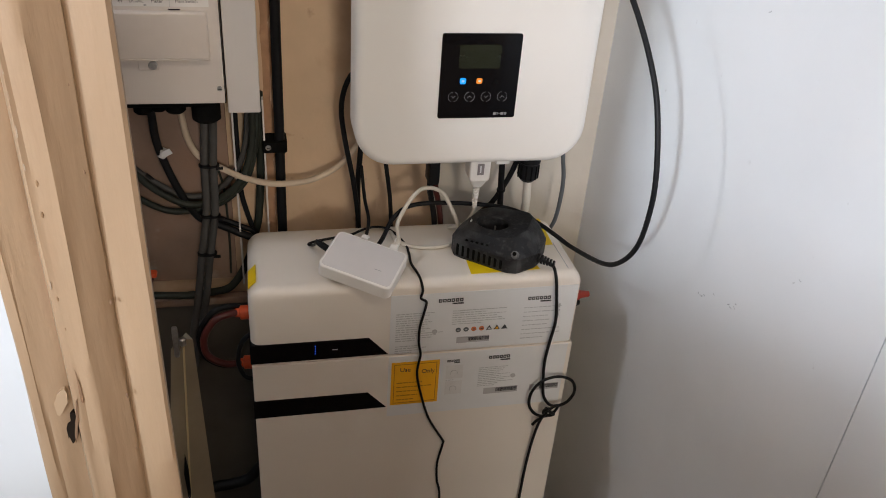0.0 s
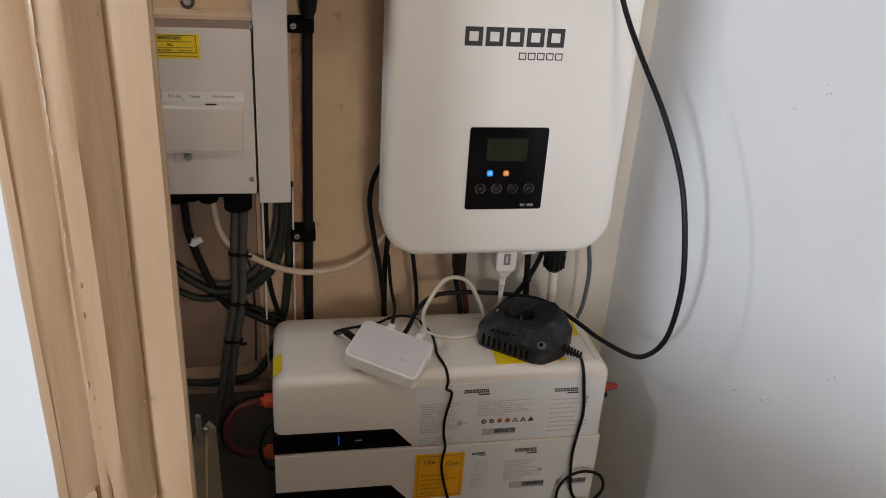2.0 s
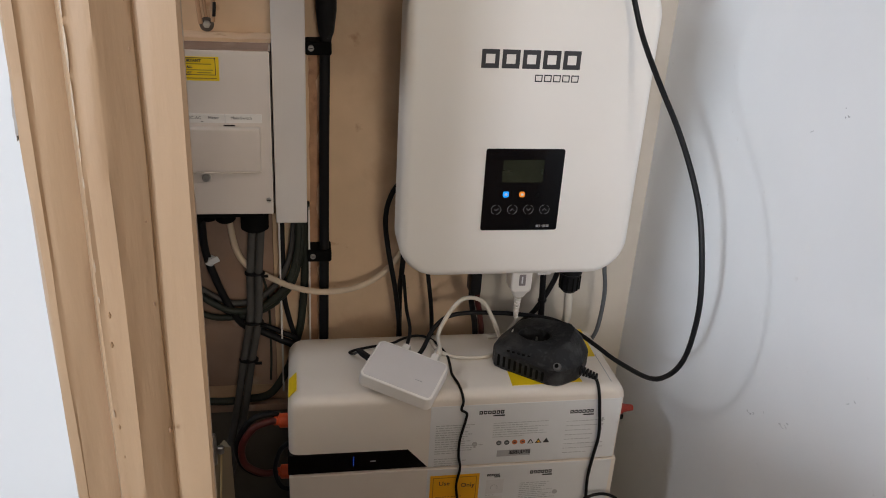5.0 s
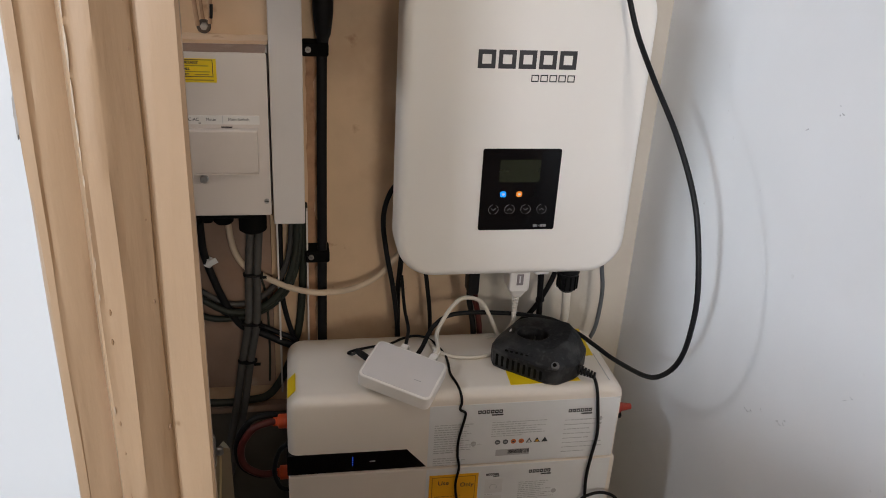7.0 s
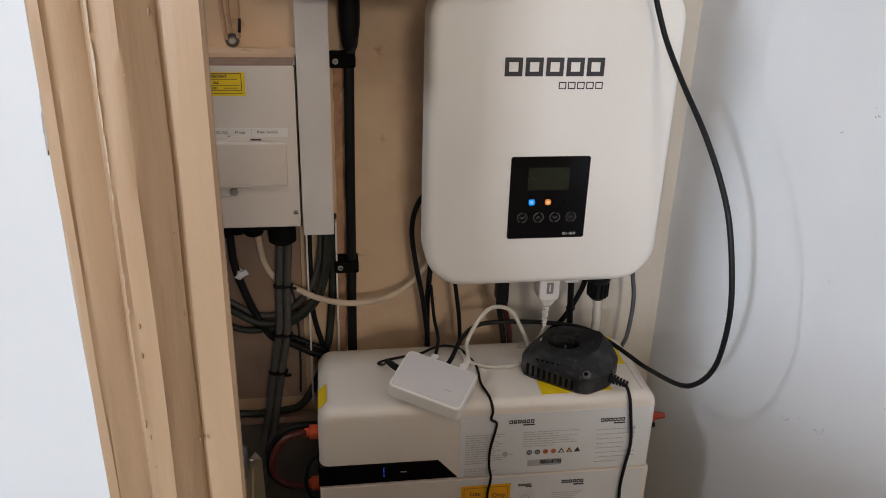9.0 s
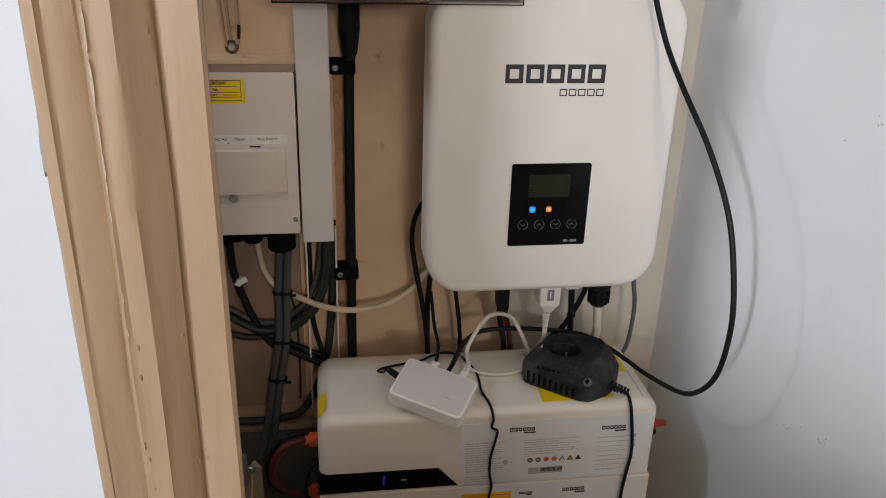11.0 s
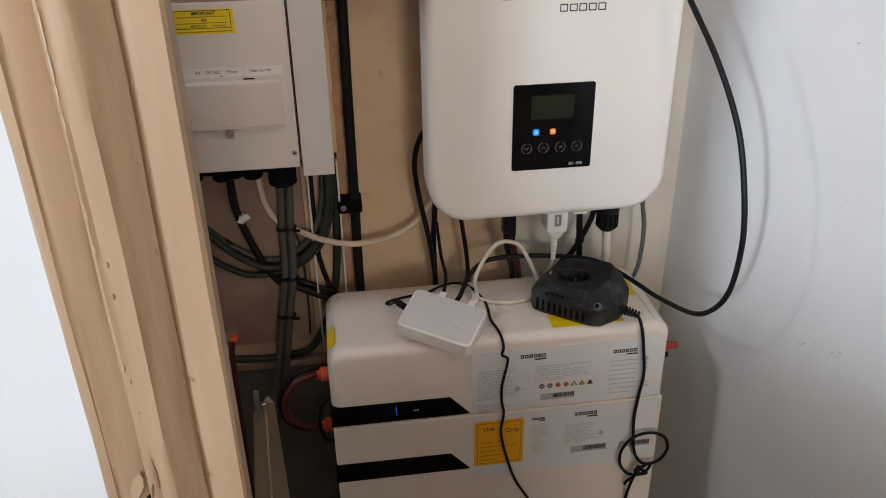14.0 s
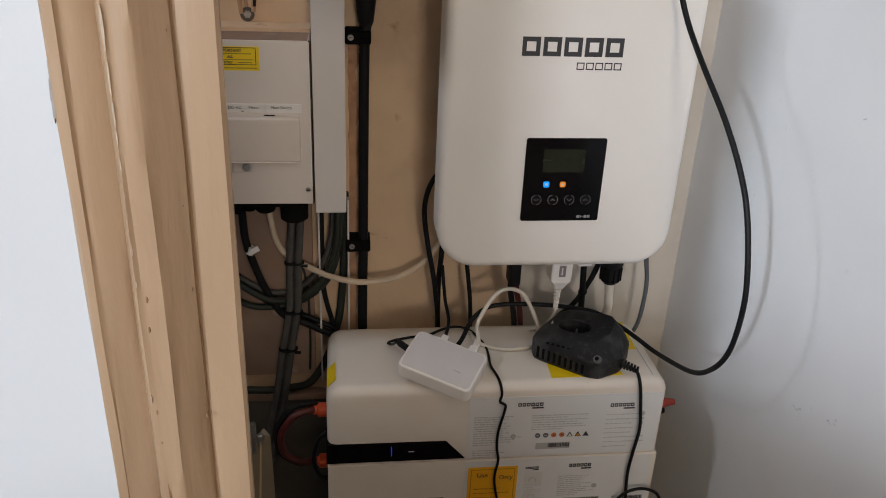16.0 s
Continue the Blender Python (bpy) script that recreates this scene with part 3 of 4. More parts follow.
part("ring_mark", turned([(0.0040, 0), (0.0040, 0.0005)], Matrix.Translation((0.392, -0.0006, 0.520)) @ FACE, 18), M_GREYINK, lower)

notice = part("yellow_notice", box(0.2005, 0.2735, -0.0014, 0.001, 0.4815, 0.5635), M_YELLOW, lower, "bright yellow notice, partly hidden by a cord")
fr = bmesh.new()
for a in ((0.2045, 0.2695, 0.5590, 0.5600), (0.2045, 0.2695, 0.4850, 0.4860), (0.2045, 0.2055, 0.4860, 0.5590), (0.2685, 0.2695, 0.4860, 0.5590)):
    add_box(fr, a[0], a[1], -0.0018, -0.0014, a[2], a[3])
ORANGE_INK = mat("brown_orange_ink", (0.45, 0.20, 0.01), 0.5, vary=0.05)
part("notice_border", fr, ORANGE_INK, lower)
lettering("notice_word", "Use", 0.0105, 0.2215, -0.0017, 0.549, M_INK, lower)
lettering("notice_word", "Only", 0.0105, 0.2565, -0.0017, 0.544, M_INK, lower)
part("notice_print", bars(text_rows(0.209, 0.266, 0.525, 5, 0.0082, 0.0022, rng), -0.0014), ORANGE_INK, lower)
local_part("yellow_tag", box(-0.008, 0.008, -0.022, 0.022, -0.0004, 0.0004), M_YELLOW2, upper, pose(0.0066, 0.048, 0.6984, 0, -48, 0), "yellow sticker wrapped over the edge")
part("yellow_sheet", prism([(0.3125, 0.0030), (0.4165, 0.0055), (0.4130, 0.0300), (0.4110, 0.060), (0.3145, 0.060)], 0, 0.0006), M_YELLOW2, upper, "yellow warning sticker under the charger").matrix_basis = Matrix(((1, 0, 0, 0), (0, 0, 1, 0.009), (0, 1, 0, BT), (0, 0, 0, 1)))
part("yellow_strip", prism([(0.446, 0.070), (0.458, 0.070), (0.461, 0.150), (0.449, 0.150)], 0, 0.0006), M_YELLOW2, upper, "yellow edge sticker").matrix_basis = Matrix(((1, 0, 0, 0), (0, 0, 1, 0.01), (0, 1, 0, BT), (0, 0, 0, 1)))
part("top_scribe", box(0.4590, 0.4600, 0.012, 0.085, BT, BT + 0.0004), M_GREYINK, upper)
part("power_plug", turned([(0.009, 0), (0.011, 0.004), (0.011, 0.018), (0.007, 0.020), (0.007, 0.026)], pose(0.004, 0.092, 0.607, 0, -90), 14), M_ORANGE, upper, "orange power connector")
part("power_plug", turned([(0.009, 0), (0.011, 0.004), (0.011, 0.018), (0.007, 0.020), (0.007, 0.026)], pose(0.004, 0.092, 0.512, 0, -90), 14), M_ORANGE, lower, "orange power connector")
part("side_plug", turned([(0.008, 0), (0.009, 0.004), (0.009, 0.012), (0.0065, 0.016), (0.0045, 0.030)], pose(0.478, 0.030, 0.6440, 0, 90), 14), M_PLUG, upper, "red-orange power connector")
part("side_plug", turned([(0.008, 0), (0.010, 0.004), (0.010, 0.010), (0.006, 0.014), (0.005, 0.018)], pose(0.478, 0.034, 0.6270, 0, 90), 14), M_CABLE, upper, "black power connector")
cable("power_cable", [(-0.016, 0.092, 0.607), (-0.030, 0.087, 0.609), (-0.052, 0.082, 0.602), (-0.069, 0.080, 0.573), (-0.066, 0.080, 0.540), (-0.042, 0.082, 0.520), (-0.016, 0.092, 0.512)], 0.0055, M_RED, "dark red power cable looped between the battery modules")
cable("power_cable", [(-0.014, 0.100, 0.611), (-0.030, 0.095, 0.617), (-0.056, 0.090, 0.610), (-0.076, 0.088, 0.575), (-0.072, 0.088, 0.534), (-0.045, 0.090, 0.511), (-0.014, 0.100, 0.505)], 0.0045, M_CABLE, "black power cable looped between the battery modules")
cable("link_cable", [(0.002, 0.070, 0.585), (-0.014, 0.068, 0.570), (-0.022, 0.068, 0.535), (-0.014, 0.068, 0.505), (0.002, 0.070, 0.495)], 0.0035, M_CABLE, "thin black link cable at the side of the battery")

# ---------------------------------------------------------------- inverter
IF = 0.06
inverter = thing("solar_inverter", "white wall-mounted solar inverter with black display panel", "inverter")
part("front_shell", slab_y(0.150, 0.4725, 0.8535, 1.2585, IF, 0.118, 0.053, 0.013, 12), M_CASE, inverter)
part("housing", slab_y(0.166, 0.4600, 0.862, 1.248, 0.1175, 0.205, 0.030, 0.0, 8), M_CASE, inverter)
part("wall_bracket", box(0.18, 0.45, 0.2052, WALL, 0.90, 1.22), M_GREYDEV, inverter)
panel = part("display_panel", slab_y(0.2585, 0.3640, 0.9245, 1.0385, IF - 0.0022, IF + 0.002, 0.003, 0.0006, 4), M_BLACK, inverter, "glossy black display panel")
part("screen", box(0.2820, 0.3370, IF - 0.0026, IF - 0.0018, 0.9930, 1.0240), M_LCD, panel, "unlit greenish screen")
part("indicator", slab_y(0.2850, 0.2930, 0.9722, 0.9802, IF - 0.0030, IF - 0.0018, 0.0022, 0, 4), M_BLUE, panel, "glowing blue indicator")
part("indicator", slab_y(0.3072, 0.3148, 0.9724, 0.9800, IF - 0.0030, IF - 0.0018, 0.0022, 0, 4), M_AMBER, panel, "glowing amber indicator")
for x in (0.2890, 0.3110):
    part("indicator_mark", box(x - 0.0019, x + 0.0019, IF - 0.0034, IF - 0.0029, 0.9748, 0.9778, r=0.0006, seg=1), M_PAPER, panel, "pale symbol on the indicator")
part("indicator", prism([(0.3285, 0.972), (0.3370, 0.972), (0.3328, 0.980)], IF - 0.0028, IF - 0.0020), M_DARK, panel, "unlit warning indicator")
for k in range(4):
    cx, cz = 0.2775 + 0.0222 * k, 0.9545
    bm = bmesh.new()
    for a in range(24):
        if a % 12 in (5, 6):
            continue
        th = 2 * math.pi * a / 24
        add_box(bm, -0.0009, 0.0009, -0.0003, 0.0003, -0.0002, 0.0002, m=Matrix.Translation((cx + 0.0066 * math.cos(th), IF - 0.0023, cz + 0.0066 * math.sin(th))) @ pose(0, 0, 0, 0, 90 - math.degrees(th), 0))
    for s in (-1, 1):
        add_box(bm, -0.0022, 0.0022, -0.0003, 0.0003, -0.0003, 0.0003, m=Matrix.Translation((cx + 0.0013 * s, IF - 0.0023, cz)) @ pose(0, 0, 0, 0, 40 * s * (1 if k in (1, 3) else -1), 0))
    part("touch_button", bm, M_BUTTON, panel, "round touch button")
part("model_print", bars([(0.3345, 0.3385, 0.9288, 0.9325), (0.3393, 0.3405, 0.9288, 0.9325), (0.3413, 0.3435, 0.9302, 0.9310), (0.3443, 0.3482, 0.9288, 0.9325), (0.3490, 0.3525, 0.9288, 0.9325)], IF - 0.0021), M_BUTTON, panel)


def maker_logo():
    """Plain heavy blocks in place of the maker's name, and a fine row under them."""
    y0, y1 = IF - 0.0008, IF + 0.001
    bm = bmesh.new()
    for k in range(5):
        a = 0.2430 + 0.0261 * k
        hollow(bm, a, a + 0.0222, 1.1420, 1.1650, 0.0052, 0.0056, y0, y1)
    part("logo_shape", bm, M_INK, inverter, "heavy black maker's mark")
    bm = bmesh.new()
    for k in range(5):
        a = 0.3130 + 0.0118 * k
        hollow(bm, a, a + 0.0096, 1.1258, 1.1348, 0.0012, 0.0013, y0 + 0.0003, y1)
    part("logo_underline", bm, M_INK, inverter)


maker_logo()
# underside fittings
part("dc_connector", box(0.2645, 0.2815, 0.115, 0.145, 0.795, 0.848, r=0.004), M_CABLE, inverter, "black plug under the casing")
gl = turned([(0.010, 0), (0.015, 0.006), (0.015, 0.030), (0.017, 0.032), (0.017, 0.060), (0.015, 0.062)], Matrix.Translation((0.4245, 0.14, 0.787)), 16)
part("cable_gland", gl, M_CABLE, inverter, "black ribbed cable gland")
for k in range(12):
    a = 2 * math.pi * k / 12
    part("gland_rib", box(-0.0010, 0.0010, -0.0008, 0.0008, 0, 0.022, m=Matrix.Translation((0.4245 + 0.0155 * math.cos(a), 0.14 + 0.0155 * math.sin(a), 0.793))), M_DARK, inverter)
dongle = thing("wifi_dongle", "white plug-in data dongle under the inverter", "dongle")
part("shell", slab_y(0.324, 0.355, 0.802, 0.846, 0.108, 0.140, 0.006, 0.003, 4), M_ROUTER, dongle)
part("shell_tip", layered([[(x, y, 0.8025) for x, y in outline(0.326, 0.353, 0.110, 0.138, 0.005, 4)], [(x, y, 0.790) for x, y in outline(0.333, 0.347, 0.116, 0.132, 0.004, 4)]]), M_ROUTER, dongle)
part("window", box(0.335, 0.345, 0.1072, 0.1085, 0.814, 0.832, r=0.0005, seg=1), M_GREYDEV, dongle, "small grey window")
part("light_bar", box(0.3385, 0.3405, 0.1066, 0.1075, 0.818, 0.829), M_PAPER, dongle)
for k in range(7):
    z = 0.786 - 0.005 * k
    part("boot_ring", turned([(0.0054 - 0.0003 * k, 0), (0.0054 - 0.0003 * k, 0.0034)], Matrix.Translation((0.340, 0.124, z - 0.0034)), 12), M_ROUTER, dongle)
cable("data_cable", [(0.340, 0.124, 0.790), (0.340, 0.124, 0.752), (0.336, 0.126, 0.735), (0.325, 0.132, 0.716), (0.305, 0.140, 0.7085)], 0.0024, M_WHITEC, "thin white data cable from the dongle")
cable("dc_cable", [(0.270, 0.130, 0.800), (0.271, 0.131, 0.780), (0.277, 0.140, 0.755), (0.290, 0.170, 0.704), (0.302, 0.205, 0.620), (0.306, 0.210, 0.45)], 0.0045, M_CABLE, "black direct-current cable going down behind the battery")
cable("dc_cable", [(0.278, 0.130, 0.800), (0.280, 0.131, 0.780), (0.287, 0.140, 0.755), (0.300, 0.170, 0.704), (0.312, 0.205, 0.620), (0.316, 0.210, 0.45)], 0.0045, M_RED, "dark red direct-current cable going down behind the battery")
cable("gland_cable", [(0.4245, 0.14, 0.795), (0.427, 0.141, 0.765), (0.431, 0.150, 0.735), (0.438, 0.180, 0.690), (0.440, 0.205, 0.6)], 0.0065, M_WHITEC, "thick white cable from the gland")
cable("black_lead", [(0.388, 0.16, 0.855), (0.388, 0.16, 0.810), (0.391, 0.162, 0.765), (0.397, 0.175, 0.715), (0.400, 0.205, 0.64)], 0.0048, M_CABLE, "black cable dropping from the inverter")
cable("black_lead", [(0.416, 0.165, 0.855), (0.412, 0.165, 0.806), (0.398, 0.166, 0.767), (0.381, 0.170, 0.733), (0.362, 0.190, 0.695), (0.352, 0.208, 0.64)], 0.0042, M_CABLE, "black cable slanting from the inverter")
tagged(part("cable_tie", turned([(0.0070, 0), (0.0070, 0.0035)], Matrix.Translation((0.3925, 0.164, 0.757)), 12), M_CABLE), "black cable tie round the leads", "cable tie", "cable ties")
tagged(part("white_clip", slab_y(0.372, 0.394, 0.814, 0.828, 0.140, 0.156, 0.003, 0.002, 3), M_ROUTER), "small white plug under the inverter", "plug")
cable("slate_lead", [(0.489, 0.175, 0.870), (0.491, 0.175, 0.815), (0.498, 0.175, 0.772), (0.499, 0.176, 0.732), (0.4965, 0.180, 0.690), (0.490, 0.195, 0.650), (0.485, 0.21, 0.6)], 0.0034, M_SLATEC, "thin dark grey cable beside the corner")
cable("side_lead", [(0.185, 0.19, 0.940), (0.166, 0.188, 0.946), (0.150, 0.180, 0.926), (0.1435, 0.176, 0.892), (0.149, 0.175, 0.844), (0.163, 0.175, 0.768), (0.172, 0.185, 0.690), (0.175, 0.205, 0.60)], 0.0038, M_CABLE, "black cable looping out beside the inverter")
cable("side_lead", [(0.180, 0.198, 0.870), (0.176, 0.197, 0.834), (0.173, 0.196, 0.796), (0.171, 0.196, 0.757), (0.173, 0.200, 0.681), (0.174, 0.21, 0.60)], 0.0042, M_CABLE, "black cable going straight down the wall")
cable("thin_lead", [(0.206, 0.17, 0.856), (0.208, 0.17, 0.820), (0.213, 0.17, 0.783), (0.219, 0.175, 0.740), (0.225, 0.195, 0.680), (0.227, 0.21, 0.60)], 0.0034, M_CABLE, "thin black cable behind the router")

# ---------------------------------------------------------------- router with its leads
router = thing("network_router", "small white network router with satin top, tipped over the edge", "router")
RM = Matrix.Translation((0.1590, 0.017, 0.7370)) @ pose(0, 0, 0, 0, 0, -29.3) @ pose(0, 0, 0, 11.0, 0, 0) @ pose(0, 0, 0, 0, 9.5, 0)


RW, RH, RT = 0.0530, 0.0380, 0.0200
local_part("case", slab_z(-RW, RW, -RH, RH, -RT, 0, 0.009, 0.0022), M_ROUTER, router, RM)
local_part("top_inlay", slab_z(-RW + 0.0035, RW - 0.0035, -RH + 0.0035, RH - 0.0035, -0.002, 0.0006, 0.0065, 0.0005), M_ROUTTOP, router, RM, "satin grey-white top")
for k in range(4):
    local_part("port", box(-0.030 + 0.016 * k, -0.018 + 0.016 * k, RH - 0.001, RH + 0.0006, -0.018, -0.006), M_DARK, router, RM)
local_part("mark", box(0.020, 0.030, -0.012, -0.011, 0.0005, 0.0009), M_GREYINK, router, RM)
plug = thing("network_plug", "clear white network plug in the router", "plug", "network plugs")
local_part("plug_body", box(0.021, 0.033, RH - 0.002, RH + 0.014, -0.017, -0.005, r=0.0012, seg=1), M_ROUTER, plug, RM)
for k in range(4):
    local_part("boot_ring", box(0.0225, 0.0315, RH + 0.015 + 0.004 * k, RH + 0.0175 + 0.004 * k, -0.0155, -0.0065, r=0.001, seg=1), M_ROUTER, plug, RM)
plug2 = thing("network_plug", "clear white network plug at the back of the router", "plug", "network plugs")
local_part("plug_body", box(-0.022, -0.011, RH - 0.002, RH + 0.014, -0.017, -0.005, r=0.0012, seg=1), M_ROUTER, plug2, RM)
cable("network_cable", [tuple(RM @ Vector((0.027, RH + 0.012, -0.011))), tuple(RM @ Vector((0.027, RH + 0.030, -0.008))), (0.2200, 0.108, 0.738), (0.2345, 0.115, 0.766), (0.249, 0.118, 0.784), (0.261, 0.120, 0.7895), (0.276, 0.120, 0.788), (0.290, 0.120, 0.778), (0.306, 0.122, 0.748), (0.317, 0.125, 0.722), (0.322, 0.118, 0.711), (0.310, 0.098, 0.7082), (0.292, 0.088, 0.7082), (0.270, 0.084, 0.7082), (0.246, 0.088, 0.7082), (0.228, 0.099, 0.7082), (0.218, 0.115, 0.7082), (0.214, 0.14, 0.7082)], 0.0031, M_WHITEC, "white network cable arching over the battery top")
cable("adapter_lead", [tuple(RM @ Vector((-RW - 0.002, 0.004, -0.011))), tuple(RM @ Vector((-RW - 0.018, 0.010, -0.010))), (0.0945, 0.0960, 0.715), (0.0890, 0.108, 0.7105), (0.103, 0.1190, 0.7085), (0.134, 0.1275, 0.7085), (0.155, 0.133, 0.7085), (0.173, 0.140, 0.712), (0.195, 0.143, 0.714), (0.216, 0.136, 0.710), (0.231, 0.100, 0.7075), (0.2325, 0.074, 0.7075), (0.231, 0.045, 0.7075), (0.236, 0.020, 0.7065), (0.2385, 0.004, 0.703), (0.240, -0.0035, 0.692), (0.238, -0.0045, 0.680), (0.2455, -0.0055, 0.6745), (0.2450, -0.005, 0.662), (0.2390, -0.004, 0.628), (0.2390, -0.004, 0.600), (0.2425, -0.004, 0.578), (0.2390, -0.004, 0.545), (0.246, -0.004, 0.505), (0.262, -0.004, 0.450), (0.2865, -0.004, 0.402), (0.2885, -0.004, 0.392), (0.282, -0.004, 0.350), (0.284, -0.004, 0.310), (0.291, -0.004, 0.265), (0.291, -0.004, 0.12), (0.28, -0.03, 0.004)], 0.0019, M_CABLE, "thin crinkled black adapter lead over the battery front", per=6)
local_part("barrel_plug", turned([(0.0042, 0), (0.0048, 0.002), (0.0048, 0.016), (0.0032, 0.026)], pose(-RW + 0.001, 0.004, -0.011, 0, -90, -18), 12), M_CABLE, router, RM, "black power plug")
cable("black_network_cable", [tuple(RM @ Vector((-0.0165, RH + 0.010, -0.011))), (0.178, 0.115, 0.742), (0.176, 0.150, 0.760), (0.174, 0.180, 0.80)], 0.0026, M_CABLE, "black network cable rising from the router")

# thick black cable that runs over the battery and hangs in a wide loop at the right wall
cable("thick_black_cable", [(0.185, 0.080, 0.716), (0.196, 0.092, 0.724), (0.213, 0.118, 0.739), (0.234, 0.125, 0.755), (0.263, 0.127, 0.760), (0.314, 0.128, 0.7580), (0.368, 0.138, 0.7460), (0.409, 0.132, 0.7385), (0.441, 0.112, 0.726), (0.462, 0.083, 0.719), (0.478, 0.050, 0.716), (0.482, -0.048, 0.75), (0.486, -0.091, 0.78), (0.486, -0.124, 0.825), (0.482, -0.142, 0.883), (0.478, -0.144, 0.936), (0.472, -0.127, 1.005), (0.466, -0.103, 1.05), (0.455, -0.066, 1.099), (0.442, -0.017, 1.147), (0.434, 0.026, 1.187), (0.424, 0.038, 1.220), (0.413, 0.043, 1.256), (0.402, 0.044, 1.300), (0.395, 0.08, 1.36), (0.39, 0.15, 1.45), (0.39, 0.21, 1.50)], 0.0034, M_CABLE, "thick black cable hanging in a wide loop by the wall", per=7)

# ---------------------------------------------------------------- tool charger
charger = thing("battery_charger", "dusty black power-tool battery charger with vents", "charger")
CM = Matrix.Translation((0.3680, 0.065, BT + 0.0008)) @ pose(0, 0, 0, 0, 0, -33) @ Matrix.Diagonal((1.04, 1.04, 1.13, 1))


def charger_shell():
    base = [(-0.065, -0.024), (-0.056, -0.040), (0.024, -0.050), (0.041, -0.045), (0.061, -0.014), (0.060, 0.030), (0.044, 0.047), (-0.030, 0.049), (-0.056, 0.034), (-0.065, 0.004)]
    levels = [(0.97, 0.0, 0, 0), (1.0, 0.003, 0, 0), (1.0, 0.0220, 0, 0), (0.965, 0.0255, 0, 0), (0.84, 0.0345, -0.002, 0.003), (0.70, 0.0420, -0.003, 0.005), (0.66, 0.0430, -0.003, 0.005)]
    fine = []
    n = len(base)
    for i in range(n):
        a, b = Vector(base[i]), Vector(base[(i + 1) % n])
        for k in (0.12, 0.5, 0.88):
            p = a.lerp(b, k)
            fine.append((p.x, p.y))
    rings = [[(x * s + dx, y * s + dy, z * (1 + 1.5 * x + 2.6 * y if z > 0.03 else 1)) for x, y in fine] for s, z, dx, dy in levels]
    for rx, ry, z in ((0.0250, 0.0165, 0.0436), (0.0230, 0.0148, 0.0425), (0.0225, 0.0140, 0.0200)):
        hole = []
        for x, y in fine:
            a = math.atan2(y, x)
            hole.append((HX + rx * math.cos(a), HY + ry * math.sin(a), z * (1 + 1.5 * (HX + rx * math.cos(a)) + 2.6 * (HY + ry * math.sin(a)) if z > 0.03 else 1)))
        rings.append(hole)
    return layered(rings)


HX, HY = -0.013, -0.002  # middle of the battery socket
body = local_part("body", charger_shell(), M_CHARGER, charger, CM)
for face in body.data.polygons:
    face.use_smooth = False
for k in range(9):
    x = -0.052 + 0.0083 * k
    local_part("vent_slot", box(x, x + 0.0048, -0.0410 - 0.00105 * k, -0.034, 0.0035, 0.0205 - 0.0004 * k, r=0.0008, seg=1), M_DARK, charger, CM)
for k in range(7):
    x = -0.040 + 0.0075 * k
    local_part("grip_rib", box(x, x + 0.0042, -0.0400, -0.0375, 0.0268, 0.0290, r=0.0006, seg=1), M_DARK, charger, CM)
local_part("socket", turned([(0.0205, 0), (0.0205, 0.0010)], pose(HX, HY, 0.0202) @ Matrix.Diagonal((1.05, 0.60, 1, 1)), 28), M_DARK, charger, CM, "dark floor of the open battery socket")
local_part("contact", box(HX + 0.003, HX + 0.0055, HY - 0.003, HY - 0.0015, 0.0212, 0.0400), M_STEEL, charger, CM, "bright metal contact")
local_part("light_strip", box(-0.0465, -0.0440, -0.004, 0.009, 0.0360, 0.0385), M_PAPER, charger, CM, "pale light strip")
local_part("screw_boss", turned([(0.008, 0), (0.0075, 0.004), (0.005, 0.010), (0.003, 0.011)], pose(0.0335, -0.0375, 0.020, 40), 14), M_DUST, charger, CM)
local_part("screw_hole", turned([(0.0028, 0), (0.0028, 0.0008)], pose(0.0335, -0.0450, 0.0288, 40), 12), M_DARK, charger, CM)
for k in range(6):
    local_part("strain_ring", turned([(0.0066 - 0.0004 * k, 0), (0.0066 - 0.0004 * k, 0.0026)], pose(0.060 + 0.0044 * k, -0.012 - 0.0005 * k, 0.013 - 0.0003 * k, 0, 90), 12), M_CABLE, charger, CM)
start = CM @ Vector((0.060, -0.012, 0.013))
mid = CM @ Vector((0.080, -0.015, 0.010))
cable("charger_cord", [tuple(start), tuple(mid), (0.4345, 0.004, 0.7110), (0.4360, -0.0045, 0.700), (0.4385, -0.0075, 0.680), (0.4445, -0.008, 0.628), (0.4405, -0.008, 0.585), (0.4375, -0.009, 0.545), (0.4425, -0.010, 0.490), (0.452, -0.010, 0.466), (0.466, -0.012, 0.458), (0.484, -0.014, 0.466), (0.494, -0.014, 0.487), (0.486, -0.014, 0.510), (0.463, -0.013, 0.520), (0.438, -0.012, 0.513), (0.423, -0.012, 0.492), (0.422, -0.012, 0.466), (0.434, -0.013, 0.446), (0.452, -0.014, 0.440), (0.465, -0.015, 0.448), (0.469, -0.016, 0.462), (0.459, -0.018, 0.461), (0.450, -0.017, 0.449), (0.444, -0.013, 0.428), (0.440, -0.009, 0.395), (0.436, -0.008, 0.350), (0.433, -0.008, 0.280), (0.433, -0.008, 0.15), (0.44, -0.03, 0.004)], 0.0024, M_CABLE, "black charger cord knotted into a loop", per=7)
tagged(part("cord_knot", tube([(0.447, -0.019, 0.462), (0.456, -0.022, 0.455), (0.463, -0.019, 0.447), (0.456, -0.014, 0.441), (0.447, -0.016, 0.448), (0.446, -0.020, 0.458), (0.452, -0.022, 0.463)], 0.0026), M_CABLE), "tight knot in the charger cord", "knot")
